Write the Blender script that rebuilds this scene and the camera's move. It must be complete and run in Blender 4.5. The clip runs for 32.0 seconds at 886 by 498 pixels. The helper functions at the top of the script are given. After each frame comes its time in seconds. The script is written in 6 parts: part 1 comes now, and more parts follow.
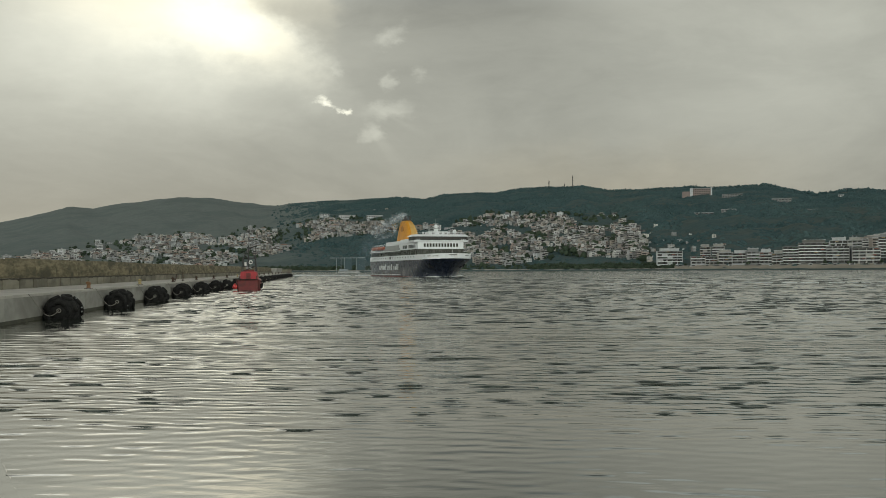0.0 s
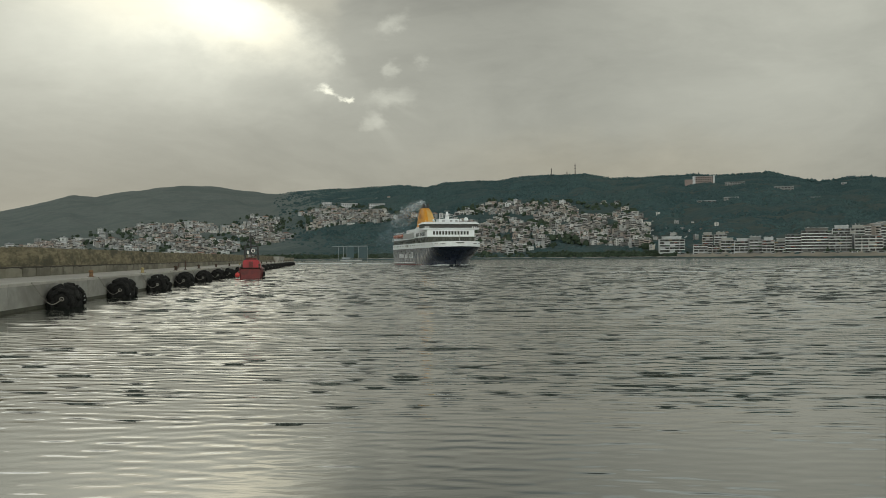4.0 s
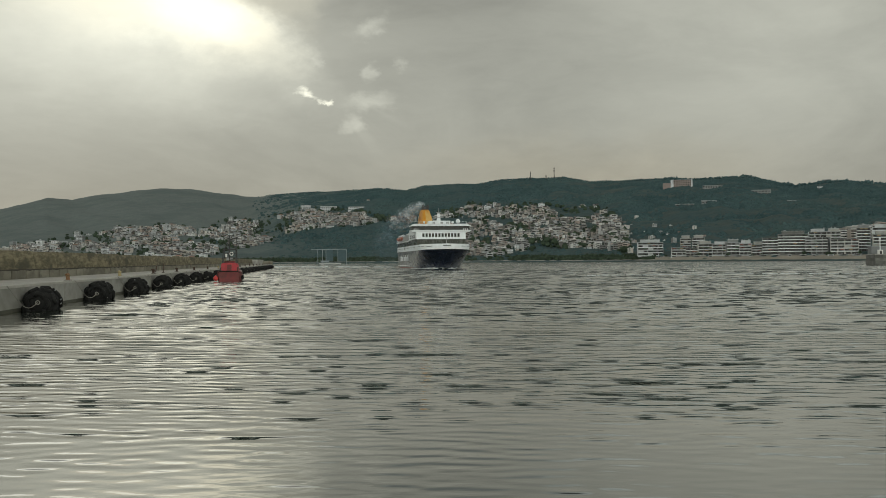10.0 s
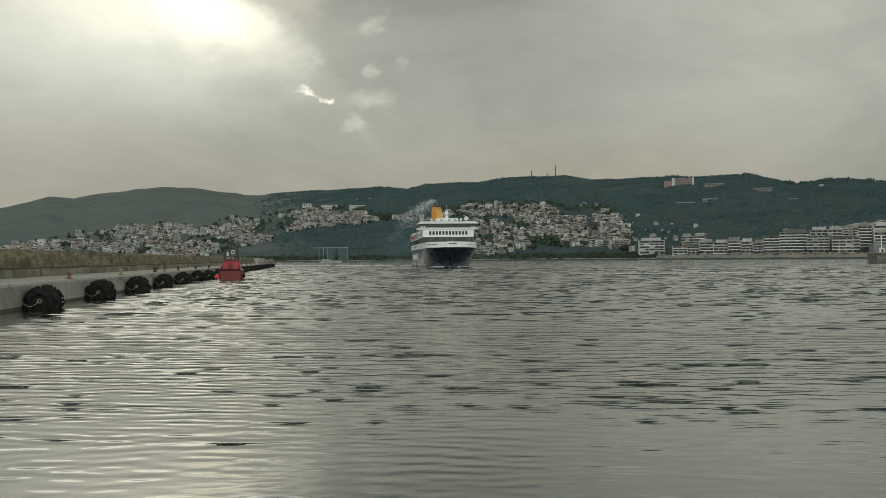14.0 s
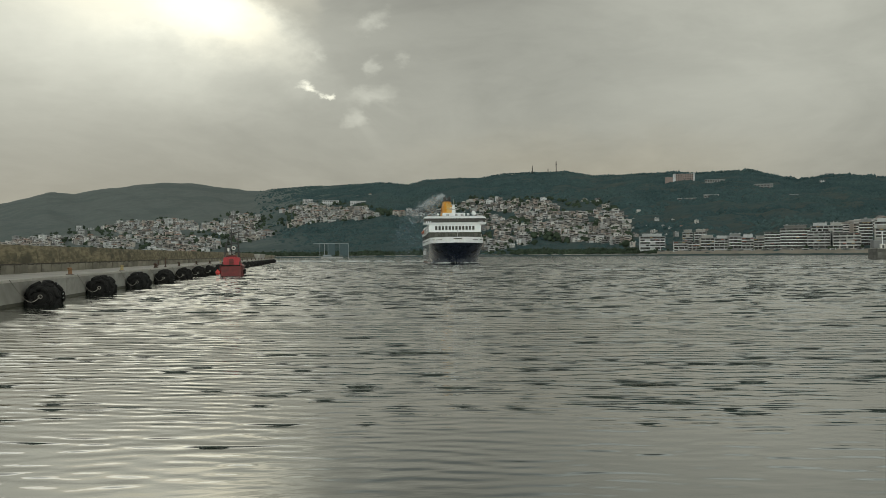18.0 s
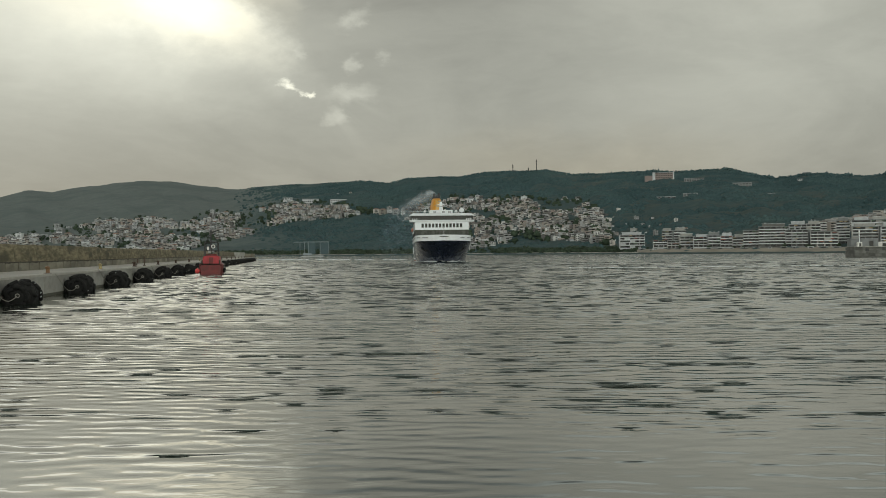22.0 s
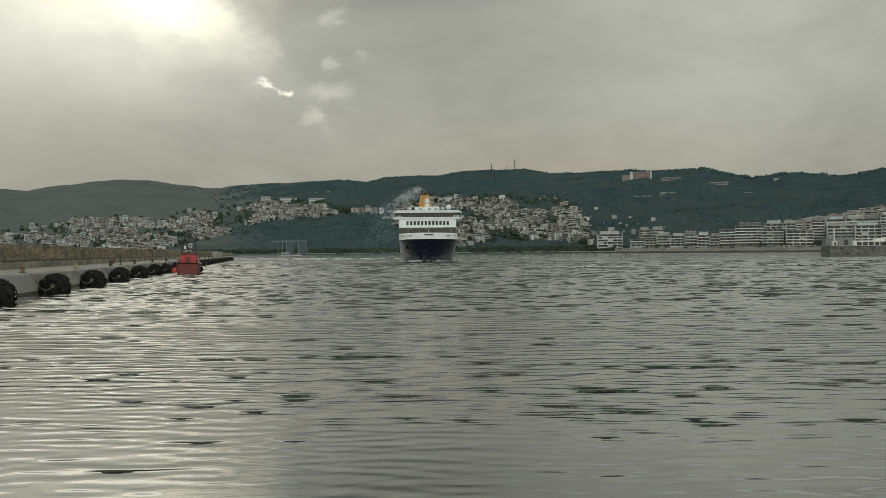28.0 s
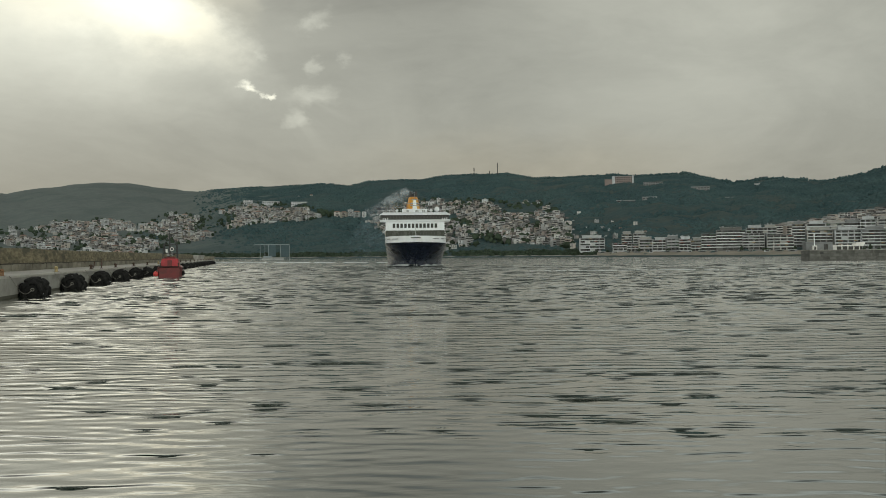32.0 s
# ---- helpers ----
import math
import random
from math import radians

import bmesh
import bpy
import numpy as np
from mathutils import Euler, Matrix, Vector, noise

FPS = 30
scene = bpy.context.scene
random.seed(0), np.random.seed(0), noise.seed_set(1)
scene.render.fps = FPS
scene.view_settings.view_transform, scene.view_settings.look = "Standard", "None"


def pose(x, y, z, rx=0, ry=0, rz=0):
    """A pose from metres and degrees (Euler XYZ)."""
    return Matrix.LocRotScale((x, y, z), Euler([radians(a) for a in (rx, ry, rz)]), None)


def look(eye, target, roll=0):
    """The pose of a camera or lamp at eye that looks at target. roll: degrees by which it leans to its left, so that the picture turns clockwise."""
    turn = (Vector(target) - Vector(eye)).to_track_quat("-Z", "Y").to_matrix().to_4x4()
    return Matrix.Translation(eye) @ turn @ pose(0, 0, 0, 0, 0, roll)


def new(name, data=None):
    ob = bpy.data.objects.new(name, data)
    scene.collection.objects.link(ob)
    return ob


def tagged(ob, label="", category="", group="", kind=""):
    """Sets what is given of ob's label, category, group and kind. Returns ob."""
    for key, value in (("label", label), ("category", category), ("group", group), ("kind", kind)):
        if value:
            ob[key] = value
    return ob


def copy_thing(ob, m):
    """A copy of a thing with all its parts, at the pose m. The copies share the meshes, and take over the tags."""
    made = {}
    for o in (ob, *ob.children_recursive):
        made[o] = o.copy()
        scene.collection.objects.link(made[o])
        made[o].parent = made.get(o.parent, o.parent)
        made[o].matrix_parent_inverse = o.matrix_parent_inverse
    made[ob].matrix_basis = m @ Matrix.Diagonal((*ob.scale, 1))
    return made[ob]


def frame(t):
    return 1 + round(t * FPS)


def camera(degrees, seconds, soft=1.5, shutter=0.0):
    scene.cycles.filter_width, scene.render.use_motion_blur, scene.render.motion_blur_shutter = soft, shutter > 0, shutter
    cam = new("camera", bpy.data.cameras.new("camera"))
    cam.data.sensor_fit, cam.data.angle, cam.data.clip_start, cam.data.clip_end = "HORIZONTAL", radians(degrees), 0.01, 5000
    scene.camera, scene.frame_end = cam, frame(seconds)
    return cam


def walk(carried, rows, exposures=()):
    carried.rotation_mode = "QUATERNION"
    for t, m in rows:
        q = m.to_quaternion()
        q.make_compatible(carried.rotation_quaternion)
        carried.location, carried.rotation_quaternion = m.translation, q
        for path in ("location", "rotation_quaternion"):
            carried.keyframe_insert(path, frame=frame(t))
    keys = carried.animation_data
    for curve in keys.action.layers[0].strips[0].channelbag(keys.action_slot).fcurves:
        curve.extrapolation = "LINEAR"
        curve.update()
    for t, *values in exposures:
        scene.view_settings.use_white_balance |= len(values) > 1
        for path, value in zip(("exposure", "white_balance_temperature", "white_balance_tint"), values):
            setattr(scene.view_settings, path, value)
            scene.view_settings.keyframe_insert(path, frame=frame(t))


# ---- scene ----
# ------------------------------------------------------------------ camera
EYE = 3.6
cam = camera(48.5, 32.0, 0.8)
PATH = [
    (0.0,91.162,0.406,1.042), (0.5,90.875,0.304,1.061), (1.0,90.659,0.407,1.056), (1.5,90.586,0.44,1.092), (2.0,90.566,0.447,1.101),
    (2.5,90.531,0.442,1.145), (3.0,90.503,0.461,1.172), (3.5,90.477,0.454,1.18), (5.5,90.484,0.467,1.024), (6.0,90.493,0.473,0.907),
    (6.5,90.514,0.443,0.739), (7.0,90.52,0.455,0.562), (7.5,90.552,0.435,0.379), (8.0,90.565,0.467,0.224), (8.5,90.598,0.467,0.097),
    (9.0,90.613,0.473,0.015), (9.5,90.615,0.459,-0.007), (10.0,90.65,0.454,-0.03), (10.5,90.659,0.485,-0.032), (11.0,90.662,0.477,-0.024),
    (11.5,90.665,0.485,-0.007), (12.0,90.665,0.488,0.001), (12.5,90.647,0.476,0.005), (13.0,90.612,0.476,0.005), (13.5,90.572,0.507,0.021),
    (14.0,90.557,0.493,0.044), (14.5,90.512,0.477,0.056), (16.5,90.367,0.489,0.179), (17.0,90.343,0.511,0.172), (17.5,90.319,0.496,0.142),
    (18.0,90.311,0.473,0.086), (18.5,90.304,0.493,-0.009), (19.0,90.3,0.487,-0.158), (19.5,90.27,0.502,-0.327), (20.0,90.256,0.492,-0.489),
    (20.5,90.255,0.493,-0.63), (21.0,90.251,0.482,-0.763), (21.5,90.247,0.475,-0.9), (22.0,90.21,0.5,-1.045), (22.5,90.185,0.494,-1.192),
    (23.0,90.146,0.501,-1.329), (23.5,90.119,0.531,-1.442), (24.0,90.093,0.482,-1.542), (24.5,90.047,0.489,-1.63), (25.0,90.033,0.52,-1.699),
    (25.5,90.012,0.527,-1.762), (27.5,90.098,0.512,-2.18), (28.0,90.146,0.516,-2.298), (28.5,90.187,0.5,-2.455), (29.0,90.198,0.499,-2.606),
    (29.5,90.245,0.507,-2.736), (30.0,90.285,0.512,-2.869), (30.5,90.314,0.448,-2.989), (31.0,90.338,0.503,-3.091), (31.5,90.345,0.492,-3.208),
    (32.0,90.361,0.449,-3.304),
]
walk(cam, [(t, pose(0, 0, EYE, rx, ry, rz)) for t, rx, ry, rz in PATH])

# ------------------------------------------------------------------ sky and sun
SUN_AZ, SUN_EL = -20.5, 28.0
world = bpy.data.worlds.new("overcast_sky")
scene.world = world
world.use_nodes = True


class Nodes:
    """A short way to write node trees."""

    def __init__(self, tree):
        self.t = tree
        tree.nodes.clear()

    def add(self, kind, **sets):
        n = self.t.nodes.new(kind)
        for k, v in sets.items():
            if k == "op":
                n.operation = v
            elif k == "blend":
                n.blend_type = v
            elif k == "dtype":
                n.data_type = v
        return n

    def put(self, n, i, v):
        if v is None:
            return
        if isinstance(v, bpy.types.NodeSocket):
            self.t.links.new(v, n.inputs[i])
        else:
            n.inputs[i].default_value = v

    def m(self, op, a, b=None, c=None, clamp=False):
        n = self.add("ShaderNodeMath", op=op)
        n.use_clamp = clamp
        for i, v in enumerate((a, b, c)):
            self.put(n, i, v)
        return n.outputs[0]

    def step(self, v, lo, hi, a=0.0, b=1.0, smooth=True):
        n = self.add("ShaderNodeMapRange")
        n.interpolation_type = "SMOOTHSTEP" if smooth else "LINEAR"
        for i, x in enumerate((v, lo, hi, a, b)):
            self.put(n, i, x)
        return n.outputs[0]

    def noise(self, vec, scale, detail=4.0, rough=0.55, dist=0.0):
        n = self.add("ShaderNodeTexNoise")
        self.put(n, "Vector", vec)
        self.put(n, "Scale", scale)
        self.put(n, "Detail", detail)
        self.put(n, "Roughness", rough)
        self.put(n, "Distortion", dist)
        return n

    def mix(self, f, a, b, blend="MIX"):
        n = self.add("ShaderNodeMix", dtype="RGBA", blend=blend)
        self.put(n, 0, f)
        for i, v in ((6, a), (7, b)):
            if isinstance(v, tuple):
                v = (*v[:3], 1.0)
            self.put(n, i, v)
        return n.outputs[2]

    def scaled(self, vec, sx, sy, sz, loc=(0, 0, 0), turn=(0, 0, 0)):
        n = self.add("ShaderNodeMapping")
        self.put(n, 0, vec)
        n.inputs[1].default_value = loc
        n.inputs[2].default_value = turn
        n.inputs[3].default_value = (sx, sy, sz)
        return n.outputs[0]


def build_sky():
    k = Nodes(world.node_tree)
    d = k.add("ShaderNodeTexCoord").outputs["Generated"]
    sep = k.add("ShaderNodeSeparateXYZ")
    k.put(sep, 0, d)
    x, y, z = sep.outputs
    # bearing and height over the horizon, in degrees
    az = k.m("MULTIPLY", k.m("ARCTAN2", x, y), 57.2958)
    el = k.m("MULTIPLY", k.m("ARCSINE", z), 57.2958)

    def bent(scale, detail, ax, ae, stretch=1.6):
        """The same bearings, bent by cloud texture."""
        n = k.add("ShaderNodeSeparateXYZ")
        k.put(n, 0, k.noise(k.scaled(d, 1, 1, stretch), scale, detail, 0.6).outputs["Color"])
        return (k.m("ADD", az, k.m("MULTIPLY", k.m("SUBTRACT", n.outputs[0], 0.5), ax)),
                k.m("ADD", el, k.m("MULTIPLY", k.m("SUBTRACT", n.outputs[1], 0.5), ae)))

    plain, broad, ragged = (az, el), bent(9.0, 6, 6.0, 4.5), bent(38.0, 5, 2.6, 1.8)
    front = k.step(y, 0.0, 0.5)

    def blob(a0, e0, ra, re, lean=0.0, near=0.0, far=1.0, at=plain):
        da, de = k.m("SUBTRACT", at[0], a0), k.m("SUBTRACT", at[1], e0)
        c, s = math.cos(radians(lean)), math.sin(radians(lean))
        u = k.m("ADD", k.m("MULTIPLY", da, c / ra), k.m("MULTIPLY", de, s / ra))
        v = k.m("ADD", k.m("MULTIPLY", da, -s / re), k.m("MULTIPLY", de, c / re))
        r = k.m("SQRT", k.m("ADD", k.m("MULTIPLY", u, u), k.m("MULTIPLY", v, v)))
        return k.m("MULTIPLY", k.step(r, near, far, 1.0, 0.0), front)

    # grey stratus: dull and warm at the horizon, greyer above, a thinner belt over that and a heavy deck overhead
    grey = k.mix(k.step(el, 0.0, 10.0), SKY_LOW, SKY_MID)
    grey = k.mix(k.step(el, 14.5, 19.0), grey, SKY_BELT)
    grey = k.mix(k.step(el, 20.0, 34.0), grey, SKY_HIGH)
    soft = k.noise(k.scaled(d, 1, 1, 2.4, turn=(0, 0.25, 0)), 4.2, 7, 0.6, 0.6).outputs[0]
    fine = k.noise(k.scaled(d, 1, 1, 3.0, turn=(0, -0.3, 0)), 17.0, 6, 0.62, 0.8).outputs[0]
    light = k.m("ADD", 1.0, k.m("ADD", k.step(soft, 0.3, 0.7, -0.10, 0.10), k.step(fine, 0.3, 0.7, -0.025, 0.025)))
    # the lit gap: its right rim is a cloud bank that leans away to the upper left
    bank = k.step(k.m("ADD", broad[0], k.m("MULTIPLY", k.step(el, 11.0, 16.5, 0.0, 1.0), 4.0)), -9.2, -6.6, 1.0, 0.0)
    rim = k.step(broad[0], -8.2, -6.6, 1.0, 0.0)
    wide = blob(-22.0, 13.0, 19.0, 10.5)
    glow = k.m("MULTIPLY", blob(-15.8, 13.2, 15.0, 7.2, -8, 0.05, at=broad), bank)
    core = k.m("MULTIPLY", k.m("POWER", blob(-13.2, 13.0, 8.6, 4.2, -15, 0.05, at=broad), 2.2), bank)
    over = k.m("MULTIPLY", blob(-15.0, 17.5, 16.0, 7.0, 0, 0.0, at=broad), rim)
    hole = k.m("MAXIMUM", blob(-7.8, 9.6, 0.95, 0.42, -18, 0.0, at=ragged), blob(-6.75, 9.05, 0.6, 0.26, -22, 0.0, at=ragged))
    halo = blob(-7.1, 9.4, 2.6, 1.9, -10, 0.0, at=ragged)
    tuft = k.m("MAXIMUM", blob(-4.1, 13.4, 1.7, 0.75, 30, 0.0, at=ragged), blob(-4.2, 10.9, 0.8, 0.6, 30, 0.0, at=ragged))
    tuft = k.m("MAXIMUM", tuft, k.m("MULTIPLY", k.m("MAXIMUM", blob(-2.5, 11.2, 0.6, 0.5, at=ragged), blob(-7.0, 11.6, 0.5, 0.9, at=ragged)), 0.6))
    patch = k.m("MAXIMUM", blob(-4.1, 9.2, 2.3, 0.75, 8, 0.0, at=ragged), k.m("MULTIPLY", blob(-5.2, 7.9, 0.9, 0.65, -35, 0.0, at=ragged), 0.9))
    # beams that fan out below the hole
    da, de = k.m("SUBTRACT", az, -6.6), k.m("SUBTRACT", el, 10.1)
    way = k.m("ARCTAN2", de, da)
    far = k.m("SQRT", k.m("ADD", k.m("MULTIPLY", da, da), k.m("MULTIPLY", de, de)))
    comb = k.add("ShaderNodeCombineXYZ")
    k.put(comb, 0, way)
    beams = k.step(k.noise(comb.outputs[0], 2.6, 3, 0.5).outputs[0], 0.44, 0.66)
    beams = k.m("MULTIPLY", k.m("MULTIPLY", beams, k.m("MULTIPLY", k.step(far, 1.4, 2.8), k.step(far, 3.0, 6.0, 1.0, 0.0))), front)
    beams = k.m("MULTIPLY", beams, k.m("MULTIPLY", k.step(way, -1.45, -1.0), k.step(way, -0.35, -0.05, 1.0, 0.0)))
    right = k.m("MULTIPLY", blob(19.0, 12.5, 15.0, 10.0), k.step(k.m("ADD", broad[0], k.m("MULTIPLY", el, 0.12)), 8.5, 12.0, 0.45, 1.0))
    shade = blob(0.5, 21.0, 12.0, 9.0, 0, 0.2)
    dark = blob(1.5, 13.5, 11.5, 6.5, -10, 0.1, at=broad)
    brow = blob(-7.6, 14.0, 2.4, 3.2, -30, 0.0, at=broad)
    total = light
    for f, w in ((wide, 0.66), (glow, 0.78), (core, 1.25), (over, 0.9), (shade, -0.62), (halo, 0.16), (hole, 1.7), (tuft, 0.42), (patch, 0.42), (beams, 0.13), (right, 0.34), (dark, -0.08), (brow, -0.03)):
        total = k.m("ADD", total, k.m("MULTIPLY", f, w))
    warm = k.mix(k.m("ADD", k.m("MAXIMUM", k.m("MULTIPLY", core, 0.7), over), k.m("MULTIPLY", hole, 0.3)), (1.0, 1.0, 1.0), (1.06, 0.98, 0.86))
    # a yellowish bar low over the eastern ridge
    warm = k.mix(k.m("MULTIPLY", blob(9.0, 5.0, 15.0, 3.2, at=broad), 0.8), warm, (1.10, 1.05, 0.98))
    cloud = k.mix(1.0, grey, warm, "MULTIPLY")
    # the cloud cover thins out on the landward side
    total = k.m("MULTIPLY", total, k.step(y, -0.7, 0.30, 3.9, 1.0))
    mul = k.add("ShaderNodeVectorMath", op="SCALE")
    k.put(mul, 0, cloud)
    k.put(mul, 3, total)
    sky = k.add("ShaderNodeTexSky")
    sky.sky_type = "NISHITA"
    sky.sun_disc = False
    sky.sun_elevation, sky.sun_rotation = radians(SUN_EL), radians(SUN_AZ)
    behind = k.add("ShaderNodeVectorMath", op="SCALE")
    k.put(behind, 0, sky.outputs[0])
    k.put(behind, 3, 0.08)
    both = k.mix(0.97, behind.outputs[0], mul.outputs[0])
    bg = k.add("ShaderNodeBackground")
    k.put(bg, 0, both)
    k.put(bg, 1, SKY_STRENGTH)
    out = k.add("ShaderNodeOutputWorld")
    k.t.links.new(bg.outputs[0], out.inputs[0])


SKY_LOW, SKY_MID, SKY_BELT, SKY_HIGH, SKY_STRENGTH = (0.335, 0.325, 0.272), (0.352, 0.355, 0.303), (0.64, 0.70, 0.65), (0.10, 0.10, 0.094), 1.0
build_sky()

sun = new("sun", bpy.data.lights.new("sun", "SUN"))
sun.data.energy, sun.data.angle, sun.data.color = 0.085, radians(26), (1.0, 0.95, 0.86)
sun_way = Vector((math.sin(radians(SUN_AZ)) * math.cos(radians(SUN_EL)), math.cos(radians(SUN_AZ)) * math.cos(radians(SUN_EL)), math.sin(radians(SUN_EL))))
sun.matrix_world = look(sun_way * 100, (0, 0, 0))
scene.view_settings.exposure = 0.0


# ------------------------------------------------------------------ materials
def surface(name, c1, c2, scale=1.0, rough=0.7, bump=0.0, metal=0.0, stain=None, stain_scale=0.2, stain_mix=0.5, stretch=(1, 1, 1),
            each=0.0, island=0.0, detail=6.0, bump_scale=None, spec=0.5, coat=0.0):
    """Two tones in a grain, a larger stain, some relief. each / island: change of value from object to object / piece to piece."""
    mat = bpy.data.materials.new(name)
    mat.use_nodes = True
    k = Nodes(mat.node_tree)
    co = k.add("ShaderNodeTexCoord").outputs["Object"]
    info = k.add("ShaderNodeObjectInfo")
    shift = k.add("ShaderNodeVectorMath", op="ADD")
    k.put(shift, 0, k.scaled(co, *stretch))
    far = k.add("ShaderNodeCombineXYZ")
    for i in range(3):
        k.put(far, i, k.m("MULTIPLY", info.outputs["Random"], 37.0 + 11 * i))
    k.put(shift, 1, far.outputs[0])
    co = shift.outputs[0]
    grain = k.noise(co, scale, detail, 0.6)
    col = k.mix(k.step(grain.outputs[0], 0.33, 0.67), c1, c2)
    if stain:
        st = k.noise(co, stain_scale, 5, 0.62, 0.4)
        col = k.mix(k.m("MULTIPLY", k.step(st.outputs[0], 0.45, 0.68), stain_mix), col, stain)
    if each or island:
        v = info.outputs["Random"]
        amount = each
        if island:
            v = k.add("ShaderNodeNewGeometry").outputs["Random Per Island"]
            amount = island
        hsv = k.add("ShaderNodeHueSaturation")
        k.put(hsv, "Value", k.step(v, 0, 1, 1 - amount, 1 + amount, False))
        k.put(hsv, "Color", col)
        col = hsv.outputs[0]
    bsdf = k.add("ShaderNodeBsdfPrincipled")
    k.put(bsdf, "Base Color", col)
    k.put(bsdf, "Roughness", k.step(grain.outputs[0], 0.3, 0.7, max(0.02, rough - 0.08), min(1, rough + 0.08)))
    k.put(bsdf, "Metallic", metal)
    k.put(bsdf, "Specular IOR Level", spec)
    if coat:
        k.put(bsdf, "Coat Weight", coat)
    if bump:
        b = k.add("ShaderNodeBump")
        k.put(b, "Strength", 0.6)
        k.put(b, "Distance", bump)
        k.put(b, "Height", k.noise(co, bump_scale or scale * 2, 6, 0.65).outputs[0])
        k.t.links.new(b.outputs[0], bsdf.inputs["Normal"])
    out = k.add("ShaderNodeOutputMaterial")
    k.t.links.new(bsdf.outputs[0], out.inputs[0])
    return mat


def painted_walls(name, tones, stain=(0.30, 0.28, 0.25), joined=False):
    """Rendered house fronts: one of several tones for each house, streaked by rain. joined: the houses share one mesh."""
    mat = surface(name, (1, 1, 1), (1, 1, 1))
    k = Nodes(mat.node_tree)
    info = k.add("ShaderNodeObjectInfo")
    ramp = k.add("ShaderNodeValToRGB")
    ramp.color_ramp.interpolation = "CONSTANT"
    el = ramp.color_ramp.elements
    while len(el) < len(tones):
        el.new(0.5)
    for i, c in enumerate(tones):
        el[i].position, el[i].color = i / len(tones), (*c, 1)
    k.put(ramp, 0, k.add("ShaderNodeNewGeometry").outputs["Random Per Island"] if joined else info.outputs["Random"])
    co = k.add("ShaderNodeTexCoord").outputs["Object"]
    streak = k.noise(k.scaled(co, 1, 1, 0.18), 0.9, 5, 0.6)
    col = k.mix(k.step(streak.outputs[0], 0.42, 0.75, 0.0, 0.45), ramp.outputs[0], stain)
    bsdf = k.add("ShaderNodeBsdfPrincipled")
    k.put(bsdf, "Base Color", col)
    k.put(bsdf, "Roughness", 0.85)
    out = k.add("ShaderNodeOutputMaterial")
    k.t.links.new(bsdf.outputs[0], out.inputs[0])
    return mat


def water_material():
    mat = bpy.data.materials.new("sea_water")
    mat.use_nodes = True
    k = Nodes(mat.node_tree)
    co = k.add("ShaderNodeTexCoord").outputs["Object"]
    a = k.noise(k.scaled(co, 0.25, 1.0, 1, turn=(0, 0, 0.06)), 0.9, 2, 0.5, 0.4).outputs[0]
    b = k.noise(k.scaled(co, 0.42, 1.1, 1, turn=(0, 0, -0.1)), 2.3, 3, 0.55, 0.5).outputs[0]
    c = k.noise(k.scaled(co, 0.35, 1.2, 1), 0.28, 2, 0.5, 0.3).outputs[0]
    # cat's paws, and a lee of calmer water close to the near quay
    patch = k.noise(k.scaled(co, 0.5, 1.0, 1), 0.035, 3, 0.5).outputs[0]
    ln = k.add("ShaderNodeVectorMath", op="LENGTH")
    k.put(ln, 0, co)
    amp = k.m("MULTIPLY", k.step(patch, 0.35, 0.65, 0.65, 1.15), k.m("ADD", k.step(ln.outputs[1], 15.0, 75.0, 0.7, 1.4), k.step(ln.outputs[1], 200.0, 480.0, 0.0, 11.0)))
    h = k.m("ADD", k.m("ADD", k.m("MULTIPLY", a, 0.8), k.m("MULTIPLY", b, 1.2)), k.m("MULTIPLY", c, 0.4))
    h = k.m("MULTIPLY", h, amp)
    bump = k.add("ShaderNodeBump")
    k.put(bump, "Strength", 1.0)
    k.put(bump, "Distance", WAVE_BUMP)
    k.put(bump, "Height", h)
    # turbid green water under a bright skin
    body = k.add("ShaderNodeBsdfDiffuse")
    k.put(body, 0, (0.020, 0.033, 0.026, 1))
    skin = k.add("ShaderNodeBsdfGlossy")
    k.put(skin, 0, (1.0, 0.995, 0.97, 1))
    k.put(skin, "Roughness", 0.035)
    gloss = k.add("ShaderNodeFresnel")
    k.put(gloss, 0, 1.34)
    for n in (body, skin, gloss):
        k.t.links.new(bump.outputs[0], n.inputs["Normal"])
    both = k.add("ShaderNodeMixShader")
    k.put(both, 0, k.m("POWER", gloss.outputs[0], 0.64))
    k.t.links.new(body.outputs[0], both.inputs[1])
    k.t.links.new(skin.outputs[0], both.inputs[2])
    out = k.add("ShaderNodeOutputMaterial")
    k.t.links.new(both.outputs[0], out.inputs[0])
    return mat


def smoke_material(name, dense, tint):
    mat = bpy.data.materials.new(name)
    mat.use_nodes = True
    k = Nodes(mat.node_tree)
    co = k.add("ShaderNodeTexCoord").outputs["Object"]
    n = k.noise(co, 0.30, 5, 0.6).outputs[0]
    clear = k.add("ShaderNodeBsdfTransparent")
    soot = k.add("ShaderNodeBsdfDiffuse")
    k.put(soot, 0, (*tint, 1))
    mixs = k.add("ShaderNodeMixShader")
    k.put(mixs, 0, k.step(n, 0.40, 0.74, 0.0, dense))
    k.t.links.new(clear.outputs[0], mixs.inputs[1])
    k.t.links.new(soot.outputs[0], mixs.inputs[2])
    out = k.add("ShaderNodeOutputMaterial")
    k.t.links.new(mixs.outputs[0], out.inputs[0])
    return mat


